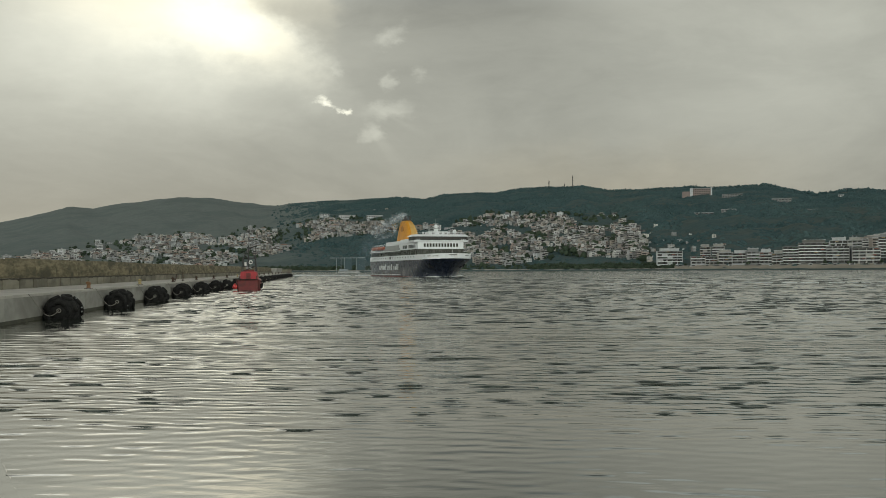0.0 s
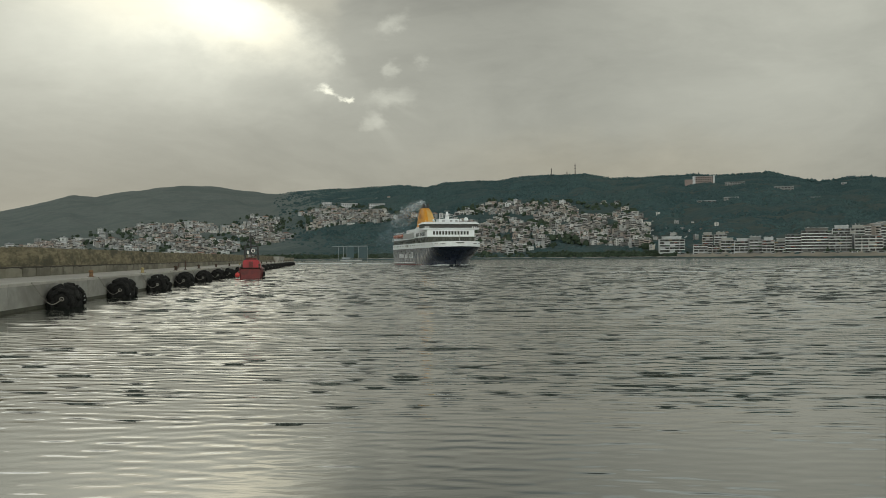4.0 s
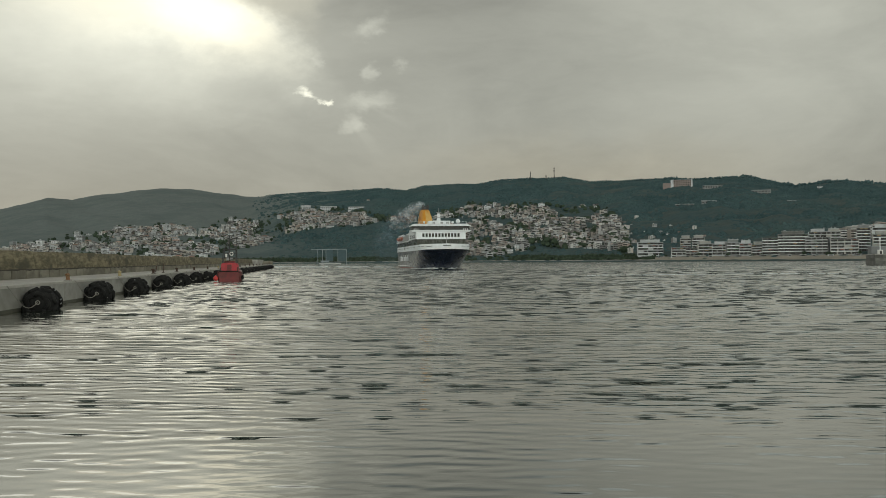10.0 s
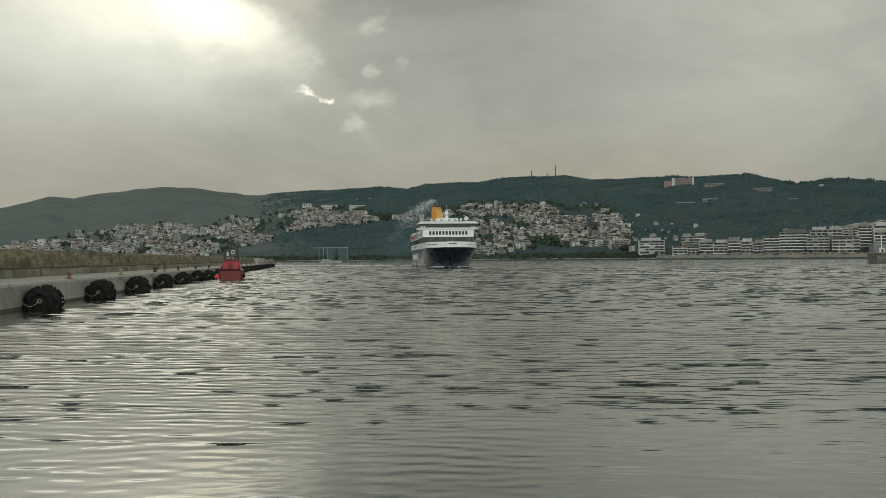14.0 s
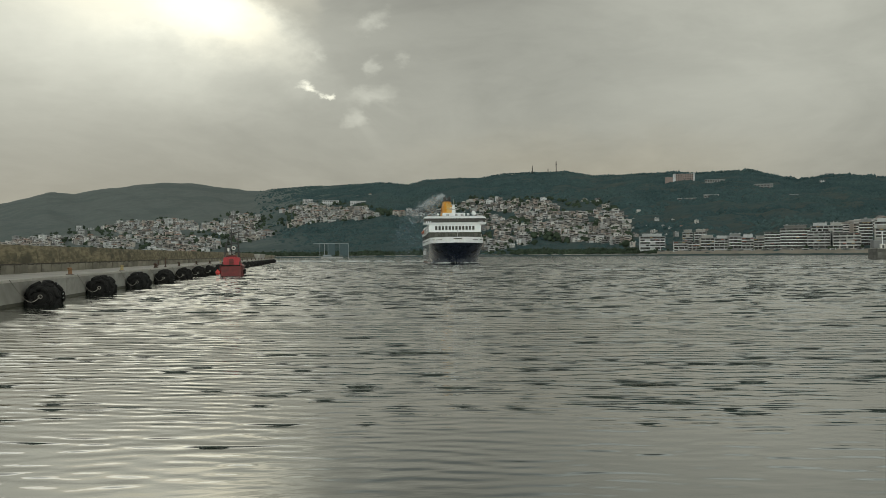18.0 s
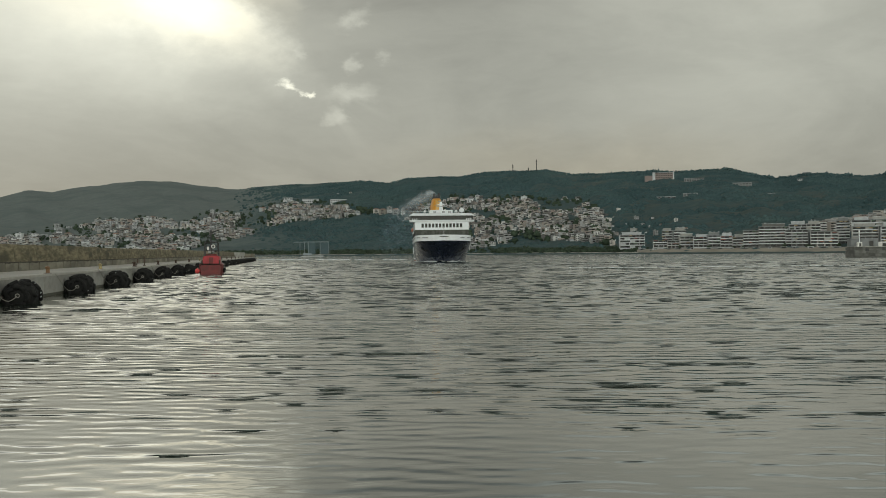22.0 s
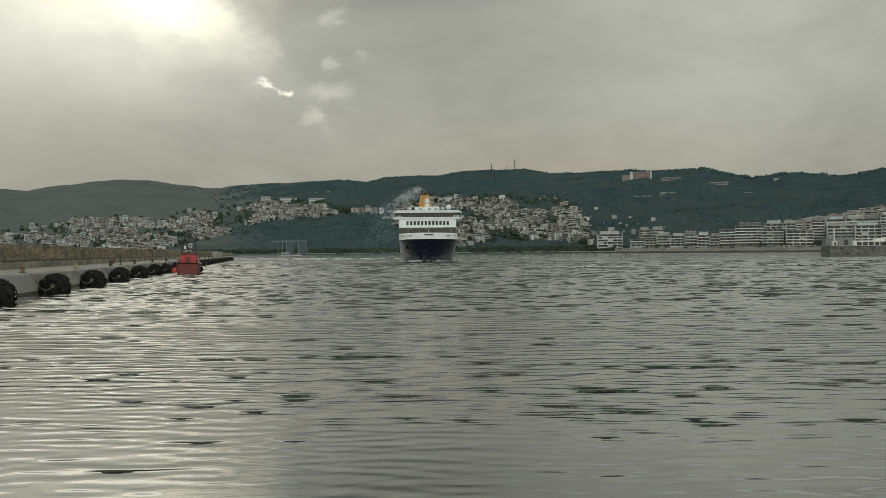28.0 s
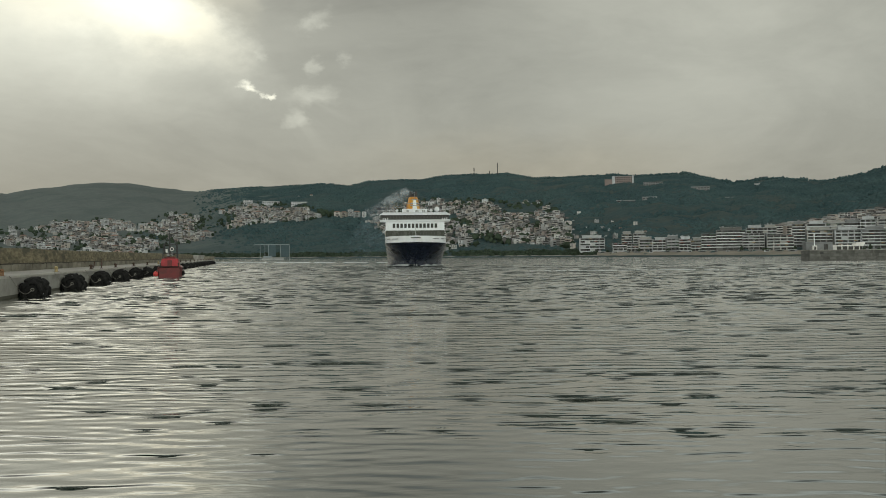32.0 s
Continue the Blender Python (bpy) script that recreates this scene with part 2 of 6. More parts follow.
WAVE_BUMP = 0.010
SEA = water_material()
SMOKE = smoke_material("diesel_smoke", 0.36, (0.66, 0.71, 0.75))
HAZE = smoke_material("thin_blue_smoke", 0.09, (0.42, 0.55, 0.68))
QUAY_FACE = surface("quay_concrete", (0.31, 0.305, 0.275), (0.42, 0.41, 0.375), 1.3, 0.85, 0.01, stain=(0.19, 0.18, 0.155), stain_scale=0.5, stain_mix=0.7, stretch=(1, 0.3, 0.6), each=0.06)
QUAY_DECK = surface("deck_concrete", (0.45, 0.43, 0.385), (0.55, 0.53, 0.48), 0.8, 0.85, 0.006, stain=(0.36, 0.34, 0.30), stain_scale=0.15, stain_mix=0.5, each=0.05)
WALL_STONE = surface("breakwater_masonry", (0.105, 0.090, 0.050), (0.285, 0.245, 0.155), 2.6, 0.9, 0.09, stain=(0.060, 0.056, 0.036), stain_scale=0.8, stain_mix=0.85, each=0.10, bump_scale=2.5, stretch=(1, 0.22, 1))
WALL_BASE = surface("breakwater_footing", (0.20, 0.185, 0.14), (0.28, 0.265, 0.21), 0.9, 0.9, 0.03, stain=(0.10, 0.09, 0.07), stain_scale=0.5, stain_mix=0.7, each=0.16, stretch=(1, 0.35, 1))
JOINT_AND_SHADE = surface("dark_joint", (0.05, 0.045, 0.035), (0.08, 0.07, 0.055), 2.0, 0.95)
WEED = surface("tide_line_weed", (0.05, 0.05, 0.035), (0.10, 0.095, 0.07), 1.5, 0.8, 0.02)
RUBBER = surface("black_rubber", (0.008, 0.008, 0.008), (0.018, 0.018, 0.017), 6.0, 0.8, 0.01, stain=(0.04, 0.04, 0.036), stain_scale=1.5, stain_mix=0.4, spec=0.25)
ROPE = surface("bleached_rope", (0.20, 0.19, 0.165), (0.30, 0.285, 0.25), 12.0, 0.9)
IRON = surface("rusty_iron", (0.05, 0.035, 0.028), (0.12, 0.07, 0.05), 7.0, 0.8, 0.004, metal=0.2)
RED_PAINT = surface("orange_red_bollard_paint", (0.21, 0.115, 0.055), (0.30, 0.165, 0.08), 9.0, 0.6, stain=(0.12, 0.07, 0.05), stain_scale=4, stain_mix=0.6)
YELLOW_PAINT = surface("yellow_bollard_paint", (0.40, 0.32, 0.15), (0.50, 0.41, 0.22), 9.0, 0.6, stain=(0.15, 0.11, 0.06), stain_scale=4, stain_mix=0.7)
BOAT_RED = surface("signal_red_paint", (0.36, 0.016, 0.026), (0.44, 0.026, 0.034), 3.0, 0.5, stain=(0.22, 0.02, 0.02), stain_scale=1, stain_mix=0.5)
BOAT_DARK = surface("dark_red_hull", (0.13, 0.014, 0.016), (0.18, 0.022, 0.020), 2.0, 0.5, stain=(0.06, 0.02, 0.015), stain_scale=1, stain_mix=0.6)
WHITE = surface("ship_white", (0.718, 0.750, 0.766), (0.795, 0.820, 0.840), 0.5, 0.4, stain=(0.533, 0.500, 0.441), stain_scale=0.25, stain_mix=0.25, stretch=(0.970, 1.000, 0.367))
NAVY = surface("ship_navy_hull", (0.017, 0.023, 0.044), (0.028, 0.036, 0.060), 0.4, 0.28, stain=(0.060, 0.064, 0.085), stain_scale=0.22, stain_mix=0.25, stretch=(1, 1, 0.3), coat=0.3)
BOOT = surface("antifouling_red", (0.14, 0.03, 0.025), (0.20, 0.05, 0.04), 0.6, 0.6)
GLASS = surface("dark_ship_glass", (0.012, 0.015, 0.014), (0.02, 0.024, 0.022), 0.6, 0.15)
BAND = surface("olive_tinted_glazing", (0.022, 0.028, 0.02), (0.035, 0.042, 0.03), 0.5, 0.25)
ORANGE = surface("funnel_orange", (0.62, 0.26, 0.015), (0.70, 0.32, 0.025), 0.5, 0.45, stain=(0.35, 0.15, 0.03), stain_scale=0.35, stain_mix=0.35)
BUFF = surface("buff_paint", (0.60, 0.36, 0.10), (0.68, 0.43, 0.15), 0.5, 0.5)
SOOT = surface("sooty_steel", (0.02, 0.02, 0.02), (0.05, 0.05, 0.05), 2.0, 0.6)
LIFEBOAT = surface("lifeboat_orange", (0.34, 0.085, 0.04), (0.42, 0.12, 0.06), 1.0, 0.45)
STEEL = surface("grey_deck_steel", (0.28, 0.29, 0.29), (0.38, 0.39, 0.38), 1.0, 0.6)
FOAM_AND_GLINT = surface("sea_foam", (0.360, 0.384, 0.384), (0.744, 0.768, 0.756), 1.6, 0.9, 0.05)
SAND = surface("beach_sand", (0.25, 0.225, 0.18), (0.34, 0.305, 0.245), 0.05, 0.95, stain=(0.20, 0.18, 0.145), stain_scale=0.02)
ROCKS = surface("pale_shore_rock", (0.26, 0.25, 0.22), (0.40, 0.39, 0.35), 0.3, 0.9, island=0.3)
MOLE_STONE = surface("old_mole_stone", (0.089, 0.089, 0.080), (0.158, 0.158, 0.146), 0.5, 0.9, 0.05, stain=(0.063, 0.063, 0.055), stain_scale=0.2, stain_mix=0.7, each=0.16)
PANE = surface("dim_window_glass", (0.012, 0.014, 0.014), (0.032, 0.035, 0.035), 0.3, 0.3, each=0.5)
SLAB = surface("balcony_concrete", (0.50, 0.52, 0.53), (0.64, 0.66, 0.67), 0.5, 0.85, each=0.3)
TILES = surface("terracotta_tiles", (0.22, 0.14, 0.11), (0.30, 0.19, 0.15), 0.6, 0.9, each=0.25)
FLAT_ROOF = surface("flat_roof_screed", (0.247, 0.260, 0.270), (0.342, 0.360, 0.371), 0.4, 0.9, each=0.3)
TOWN = painted_walls("town_render", [(0.588, 0.619, 0.642), (0.461, 0.471, 0.471), (0.332, 0.350, 0.357), (0.243, 0.249, 0.250), (0.397, 0.397, 0.370), (0.300, 0.269, 0.250), (0.204, 0.211, 0.214), (0.364, 0.350, 0.320), (0.638, 0.673, 0.699), (0.166, 0.164, 0.164), (0.332, 0.290, 0.271), (0.56, 0.50, 0.45), (0.64, 0.61, 0.57)])
PALE_TOWN = painted_walls("pale_render", [(0.439, 0.473, 0.490), (0.379, 0.404, 0.417), (0.279, 0.299, 0.306), (0.219, 0.231, 0.234), (0.329, 0.347, 0.351), (0.269, 0.252, 0.223), (0.249, 0.268, 0.273), (0.339, 0.331, 0.312), (0.180, 0.191, 0.195), (0.58, 0.60, 0.60), (0.48, 0.46, 0.42)])
HOTEL = surface("rose_hotel_render", (0.215, 0.170, 0.158), (0.255, 0.205, 0.190), 0.1, 0.85)
TEAL = surface("blue_green_sheeting", (0.030, 0.062, 0.072), (0.045, 0.080, 0.090), 0.3, 0.6)
# far foliage, with the blue of distance haze mixed into its colour
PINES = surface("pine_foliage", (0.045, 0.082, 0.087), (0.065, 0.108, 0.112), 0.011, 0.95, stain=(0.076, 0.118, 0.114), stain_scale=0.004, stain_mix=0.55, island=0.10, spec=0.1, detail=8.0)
GARDEN = surface("garden_foliage", (0.034, 0.052, 0.036), (0.055, 0.074, 0.048), 0.5, 0.95, island=0.35, spec=0.1)
BARK = surface("tree_bark", (0.10, 0.075, 0.055), (0.16, 0.12, 0.09), 2.0, 0.95)
CONTAINER = surface("pale_plaster", (0.66, 0.65, 0.62), (0.74, 0.73, 0.70), 0.5, 0.7)


# ------------------------------------------------------------------ mesh tools
class Geo:
    """Vertices and faces of one mesh."""

    def __init__(self):
        self.v, self.f = [], []

    def box(self, x0, x1, y0, y1, z0, z1, m=None):
        n = len(self.v)
        pts = [(x, y, z) for z in (z0, z1) for y in (y0, y1) for x in (x0, x1)]
        self.v += [tuple(m @ Vector(p)) for p in pts] if m else pts
        self.f += [tuple(n + i for i in q) for q in ((0, 2, 3, 1), (4, 5, 7, 6), (0, 1, 5, 4), (2, 6, 7, 3), (0, 4, 6, 2), (1, 3, 7, 5))]
        return self

    def loft(self, rings, close=True, caps=True):
        """Skin over rings of equally many points; close: each ring is a closed loop."""
        n, k = len(self.v), len(rings[0])
        for r in rings:
            self.v += [tuple(p) for p in r]
        for i in range(len(rings) - 1):
            for j in range(k if close else k - 1):
                a, b = n + i * k + j, n + i * k + (j + 1) % k
                self.f.append((a, b, b + k, a + k))
        if caps and close:
            self.f.append(tuple(n + j for j in reversed(range(k))))
            self.f.append(tuple(n + (len(rings) - 1) * k + j for j in range(k)))
        return self

    def lathe(self, profile, sides=16, m=None):
        """Turn (radius, height) pairs about z, then pose by m."""
        rings = []
        for r, z in profile:
            ring = [Vector((r * math.cos(2 * math.pi * j / sides), r * math.sin(2 * math.pi * j / sides), z)) for j in range(sides)]
            rings.append([m @ p if m else p for p in ring])
        return self.loft(rings)

    def tube(self, points, r, sides=6):
        pts = [Vector(p) for p in points]
        rings = []
        for i, p in enumerate(pts):
            way = (pts[min(i + 1, len(pts) - 1)] - pts[max(i - 1, 0)]).normalized()
            side = way.cross(Vector((0, 0, 1)))
            side = side.normalized() if side.length > 1e-3 else Vector((1, 0, 0))
            up = side.cross(way).normalized()
            rr = r[i] if isinstance(r, (list, tuple)) else r
            rings.append([p + rr * (math.cos(a) * side + math.sin(a) * up) for a in (2 * math.pi * j / sides for j in range(sides))])
        return self.loft(rings)

    def mesh(self, name, mat, smooth=False, bevel=0.0):
        me = bpy.data.meshes.new(name)
        me.from_pydata(self.v, [], self.f)
        if bevel:
            bm = bmesh.new()
            bm.from_mesh(me)
            bmesh.ops.recalc_face_normals(bm, faces=bm.faces)
            bmesh.ops.bevel(bm, geom=[e for e in bm.edges if len(e.link_faces) == 2 and e.calc_face_angle(0) > 0.6], offset=bevel, segments=2, affect="EDGES", clamp_overlap=True)
            bm.to_mesh(me)
            bm.free()
        me.materials.append(mat)
        if smooth:
            me.shade_smooth()
            me.set_sharp_from_angle(angle=radians(40))
        return me


def box(x0, x1, y0, y1, z0, z1, m=None):
    return Geo().box(x0, x1, y0, y1, z0, z1, m)


def part(name, geo, material, parent, label="", m=None, smooth=False, bevel=0.0):
    """Links a mesh as one object under a thing or a part."""
    me = geo if isinstance(geo, bpy.types.Mesh) else geo.mesh(name, material, smooth, bevel)
    ob = new(name, me)
    ob.parent = parent
    if m:
        ob.matrix_basis = m
    if label:
        ob["label"] = label
    return ob


def thing(name, label, category, m=None, group="", kind="", data=None):
    ob = tagged(new(name, data), label, category, group, kind)
    if m:
        ob.matrix_basis = m
    return ob


def flat_mesh(name, verts, faces, mat, smooth=True):
    """A mesh from arrays of vertices and of equal faces."""
    verts, faces = np.asarray(verts, np.float32), np.asarray(faces, np.int32)
    me = bpy.data.meshes.new(name)
    me.vertices.add(len(verts))
    me.vertices.foreach_set("co", verts.ravel())
    k = faces.shape[1]
    me.loops.add(faces.size)
    me.loops.foreach_set("vertex_index", faces.ravel())
    me.polygons.add(len(faces))
    me.polygons.foreach_set("loop_start", np.arange(0, faces.size, k, dtype=np.int32))
    me.update(calc_edges=True)
    me.materials.append(mat)
    if smooth:
        me.shade_smooth()
    return me


def grid_faces(rows, cols):
    i = np.arange((rows - 1) * cols).reshape(rows - 1, cols)[:, :-1].ravel()
    return np.stack([i, i + 1, i + 1 + cols, i + cols], 1)


rng = np.random.default_rng(11)

# ------------------------------------------------------------------ sea: one sheet of short wind waves that drifts towards the quay
def build_sea():
    r = np.concatenate([[0.02, 2.0], np.linspace(5.0, 11.0, 8), np.geomspace(11.4, 330.0, 1560), np.geomspace(331.0, 1100.0, 300), np.geomspace(1120, 4800, 16)])
    fan = np.radians(np.arange(-29.6, 31.01, 0.17))
    rest = np.radians(np.arange(40.0, 326.0, 8.0))
    az = np.concatenate([fan, rest, [fan[0] + 2 * math.pi]])
    R, A = np.meshgrid(r, az, indexing="ij")
    x, y = R * np.sin(A), R * np.cos(A)
    z, zc, dx, dy = np.zeros_like(x), np.zeros_like(x), np.zeros_like(x), np.zeros_like(x)
    step = np.gradient(r)[:, None] * np.ones_like(A)
    spread = np.abs(R * np.gradient(az)[None, :])
    count = 150
    # a calm lee by the near quay, livelier water further out
    lee = np.interp(R, SEA_LEE[0], SEA_LEE[1])
    # short ripples in the lee, longer waves in the offing
    peak = np.interp(R, SEA_PEAK[0], SEA_PEAK[1])
    # long crests near the quay, a confused chop further out
    open_sea = np.interp(R, (14, 26, 55, 110), (0.40, 0.12, 0.15, 0.80))
    total = 0.0
    for i in range(count):
        length = 0.40 * (12.0 / 0.40) ** (i / (count - 1)) * (1 + 0.05 * rng.standard_normal())
        choppy = i % 2
        turn = math.radians(SEA_TURN) + SEA_SPREAD[choppy] * rng.standard_normal()
        k = 2 * math.pi / length
        kx, ky = k * math.sin(turn), k * math.cos(turn)
        weight = np.exp(-np.log(length / peak) ** 2 / (2 * SEA_BAND ** 2)) * np.sqrt(np.abs((1 - choppy) - open_sea))
        total = total + 0.6 * weight * weight
        fade = np.clip(length / (2.2 * step) - 1, 0, 1) * np.clip(length / max(abs(math.sin(turn)), 0.15) / (1.6 * spread) - 1, 0, 1)
        ph = kx * x + ky * y + rng.uniform(0, 2 * math.pi)
        px, py = rng.uniform(0, 6.3, 2)
        gust = 1.0 + 0.25 * np.sin(0.11 * x + px) * np.sin(0.07 * y + py)
        amp = weight / k * fade * gust
        z -= amp * np.sin(ph)
        zc -= amp * np.cos(ph)
        dx -= amp * np.sin(turn) * np.sin(ph + 1.57)
        dy -= amp * np.cos(turn) * np.sin(ph + 1.57)
    # wavelets rise in patches and die away between them
    patchy = np.zeros_like(x)
    for i in range(14):
        length, turn = rng.uniform(2.0, 7.0), rng.uniform(0, math.pi)
        patchy += 0.38 * np.sin(2 * math.pi / length * (0.6 * math.cos(turn) * x + math.sin(turn) * y) + rng.uniform(0, 6.3))
    size = lee * np.exp(np.interp(R, (14, 30, 80), (0.25, 0.15, 0.0)) * patchy) / np.sqrt(total) * np.clip((R - 1.5) / 6, 0, 1)
    # in the open the crests are of even height
    swell = np.sqrt(z * z + zc * zc) / np.maximum(0.04 * peak * np.sqrt(total), 1e-6)
    size = size * np.clip(swell, 0.25, 4.0) ** -np.interp(R, (14, 26, 45, 75, 110), (0.0, 0.30, 0.75, 0.45, 0.35))
    # sheltered strip under the breakwater
    off = (x + 31.28) * math.cos(radians(7.664)) + (y - 69.3) * math.sin(radians(7.664))
    size = size * np.interp(off, (0, 3, 9), (0.30, 0.40, 1.0))
    # the crests lean towards the quay
    lean = np.interp(R, SEA_LEAN[0], SEA_LEAN[1])
    x, y, z = x + SEA_CHOP * dx * size, y + SEA_CHOP * dy * size - lean * z * size, z * size
    me = flat_mesh("sea", np.stack([x, y, z], -1).reshape(-1, 3), grid_faces(len(r), len(az)), SEA)
    return thing("water", "grey-green harbour water with short wind ripples", "water", kind="structure", data=me)


SEA_TURN, SEA_SPREAD, SEA_CHOP, SEA_LEAN, SEA_BAND, SEA_PEAK = 3.0, (0.20, 0.35), 0.4, ((20, 55), (8.5, 7.3)), 0.42, ((14, 28, 50, 70, 150, 400, 1000), (0.55, 0.74, 1.02, 1.25, 1.65, 4.2, 9.0))
SEA_LEE = ((5, 14, 20, 27, 38, 70, 150, 400), (0.010, 0.019, 0.043, 0.079, 0.110, 0.130, 0.138, 0.17))
sea = build_sea()


def build_streak():
    """A broken line of foam left by a wake, out in the basin."""
    g = random.Random(44)
    geo = Geo()
    x = 30.0
    while x < 92:
        w = g.uniform(0.8, 3.5)
        y = 200.8 + 0.8 * math.sin(x * 0.13) + g.uniform(-0.6, 0.6)
        d = g.uniform(0.4, 1.5)
        geo.loft([[(x + w * u, y - d * v, 0.02), (x + w * u, y - d * v * 0.6, 0.14), (x + w * u, y + d * v * 0.6, 0.14), (x + w * u, y + d * v, 0.02)] for u, v in ((0, 0.15), (0.25, 0.9), (0.6, 1.0), (1, 0.1))])
        x += w + g.choice((-0.4, 0.1, 0.4, 1.5))
    return thing("foam_streak", "broken line of pale foam on the water", "foam", kind="stuff", data=geo.mesh("foam_streak", FOAM_AND_GLINT))


streak = build_streak()


def build_glint_strips():
    """Pale strips added for sky reflection astern of the ferry entering the basin."""
    g = random.Random(52)
    geo = Geo()
    way = [Vector(p) for p in ((-6, 512), (-24, 524), (-46, 545), (-84, 590), (-150, 680), (-260, 800))]
    for a, b in zip(way, way[1:]):
        n = int((b - a).length / 3)
        for i in range(n):
            p = a.lerp(b, (i + g.random()) / n) + Vector((g.uniform(-5, 5), g.uniform(-5, 5)))
            w, d = g.uniform(2.0, 7.0), g.uniform(0.6, 2.2)
            geo.loft([[(p.x + w * u, p.y - d * v, 0.02), (p.x + w * u, p.y - d * v * 0.6, 0.55 * v), (p.x + w * u, p.y + d * v * 0.6, 0.55 * v), (p.x + w * u, p.y + d * v, 0.02)] for u, v in ((0, 0.15), (0.3, 0.9), (0.6, 1.0), (1, 0.1))])
    return thing("ferry_wake", "pale strips on the water behind the ferry, added for reflected sky", "foam", kind="stuff", data=geo.mesh("ferry_wake", FOAM_AND_GLINT))


glint_strips = build_glint_strips()

# ------------------------------------------------------------------ hills round the bay, in bearings seen from the eye
RIDGE = [(-60, 2.0), (-45, 2.2), (-32, 1.9), (-27, 2.25), (-24.3, 2.85), (-22, 3.5), (-20.6, 3.46), (-18.5, 3.85), (-16.1, 4.18), (-14, 4.08), (-12.5, 3.86), (-10.9, 3.72),
         (-8.6, 3.90), (-6, 4.02), (-3.7, 4.18), (-2.1, 4.05), (-1.0, 4.33), (2.2, 4.40), (3.4, 4.62), (5.1, 4.66), (7.1, 4.70), (8.7, 4.38), (11, 4.42), (13.2, 4.46),
         (15, 4.40), (17.2, 4.47), (18.6, 4.18), (19.7, 3.86), (21, 3.98), (22.4, 4.08), (24.2, 3.78), (25.7, 3.95), (27.6, 4.45), (31, 4.9), (45, 4.3), (60, 3.0)]
SHORE = [(-60, 1900), (-25, 1750), (-10, 1680), (-4, 1580), (3, 1450), (9, 1270), (14, 1100), (19, 1020), (28, 980), (60, 900)]
CREST = [(-60, 4000), (-25, 4100), (-12, 3900), (-8, 3300), (-2, 2850), (8, 2650), (20, 2350), (28, 2200), (60, 2200)]


def along(table, az):
    t = np.array(table)
    return np.interp(az, t[:, 0], t[:, 1])


def ground(az, s):
    """Place of the hillside at a bearing, s from 0 at the shore to 1 on the crest."""
    rs, rr = along(SHORE, az), along(CREST, az)
    r = rs + s * (rr - rs)
    top = rr * np.tan(np.radians(along(RIDGE, az))) + 2
    rise = np.where(s < 1, np.clip(s, 0, 1) ** 1.25 * (1 + 0.10 * np.sin(np.pi * np.clip(s, 0, 1))), 1 - 0.9 * (s - 1))
    swell = np.sin(az * 1.9 + 7 * s) * np.sin(9 * s + az * 0.6) * 5 * np.clip(s * (1 - s) * 4, 0, 1)
    h = 1.4 + top * rise + swell
    h = np.where(s <= 0, 1.4 + s * 160, h)
    return r * np.sin(np.radians(az)), r * np.cos(np.radians(az)), h


def on_slope(az, el):
    """Where the line of sight at a bearing and elevation meets the hillside."""
    s = np.linspace(0.0, 1.0, 500)
    x, y, z = ground(np.full_like(s, az), s)
    e = np.degrees(np.arctan2(z - EYE, np.hypot(x, y)))
    e = np.maximum.accumulate(e)
    k = float(np.interp(el, e, s))
    x, y, z = ground(np.array([az]), np.array([k]))
    return float(x[0]), float(y[0]), float(z[0]), k


def hill_material():
    mat = bpy.data.materials.new("hillside_scrub")
    mat.use_nodes = True
    k = Nodes(mat.node_tree)
    co = k.add("ShaderNodeTexCoord").outputs["Object"]
    sep = k.add("ShaderNodeSeparateXYZ")
    k.put(sep, 0, co)
    n1 = k.noise(co, 0.006, 6, 0.6).outputs[0]
    n2 = k.noise(co, 0.05, 6, 0.65).outputs[0]
    # wooded ground carries the same painted haze as the pines
    hazy_wood = k.mix(k.step(n2, 0.35, 0.65), (0.053, 0.088, 0.090), (0.068, 0.106, 0.108))
    # paler western slopes: distance haze painted into the ground colour
    hazy_heath = k.mix(k.step(n2, 0.3, 0.7), (0.140, 0.168, 0.160), (0.168, 0.196, 0.186))
    hazy_heath = k.mix(k.step(n1, 0.45, 0.62, 0.0, 0.6), hazy_heath, (0.116, 0.145, 0.139))
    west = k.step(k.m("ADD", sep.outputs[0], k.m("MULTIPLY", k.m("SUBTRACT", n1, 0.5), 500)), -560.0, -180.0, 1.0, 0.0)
    col = k.mix(west, hazy_wood, hazy_heath)
    # dry grass and bare earth in the clearings of the east
    dry = k.mix(k.step(n2, 0.35, 0.65), (0.066, 0.090, 0.084), (0.096, 0.112, 0.102))
    east = k.m("MULTIPLY", k.step(sep.outputs[0], 120.0, 220.0), k.step(k.noise(co, 0.02, 5, 0.6).outputs[0], 0.42, 0.60))
    col = k.mix(k.m("MULTIPLY", east, 0.8), col, dry)
    bsdf = k.add("ShaderNodeBsdfPrincipled")
    k.put(bsdf, "Base Color", col)
    k.put(bsdf, "Roughness", 0.95)
    k.put(bsdf, "Specular IOR Level", 0.1)
    b = k.add("ShaderNodeBump")
    k.put(b, "Strength", 0.5)
    k.put(b, "Distance", 6.0)
    k.put(b, "Height", n2)
    k.t.links.new(b.outputs[0], bsdf.inputs["Normal"])
    out = k.add("ShaderNodeOutputMaterial")
    k.t.links.new(bsdf.outputs[0], out.inputs[0])
    return mat


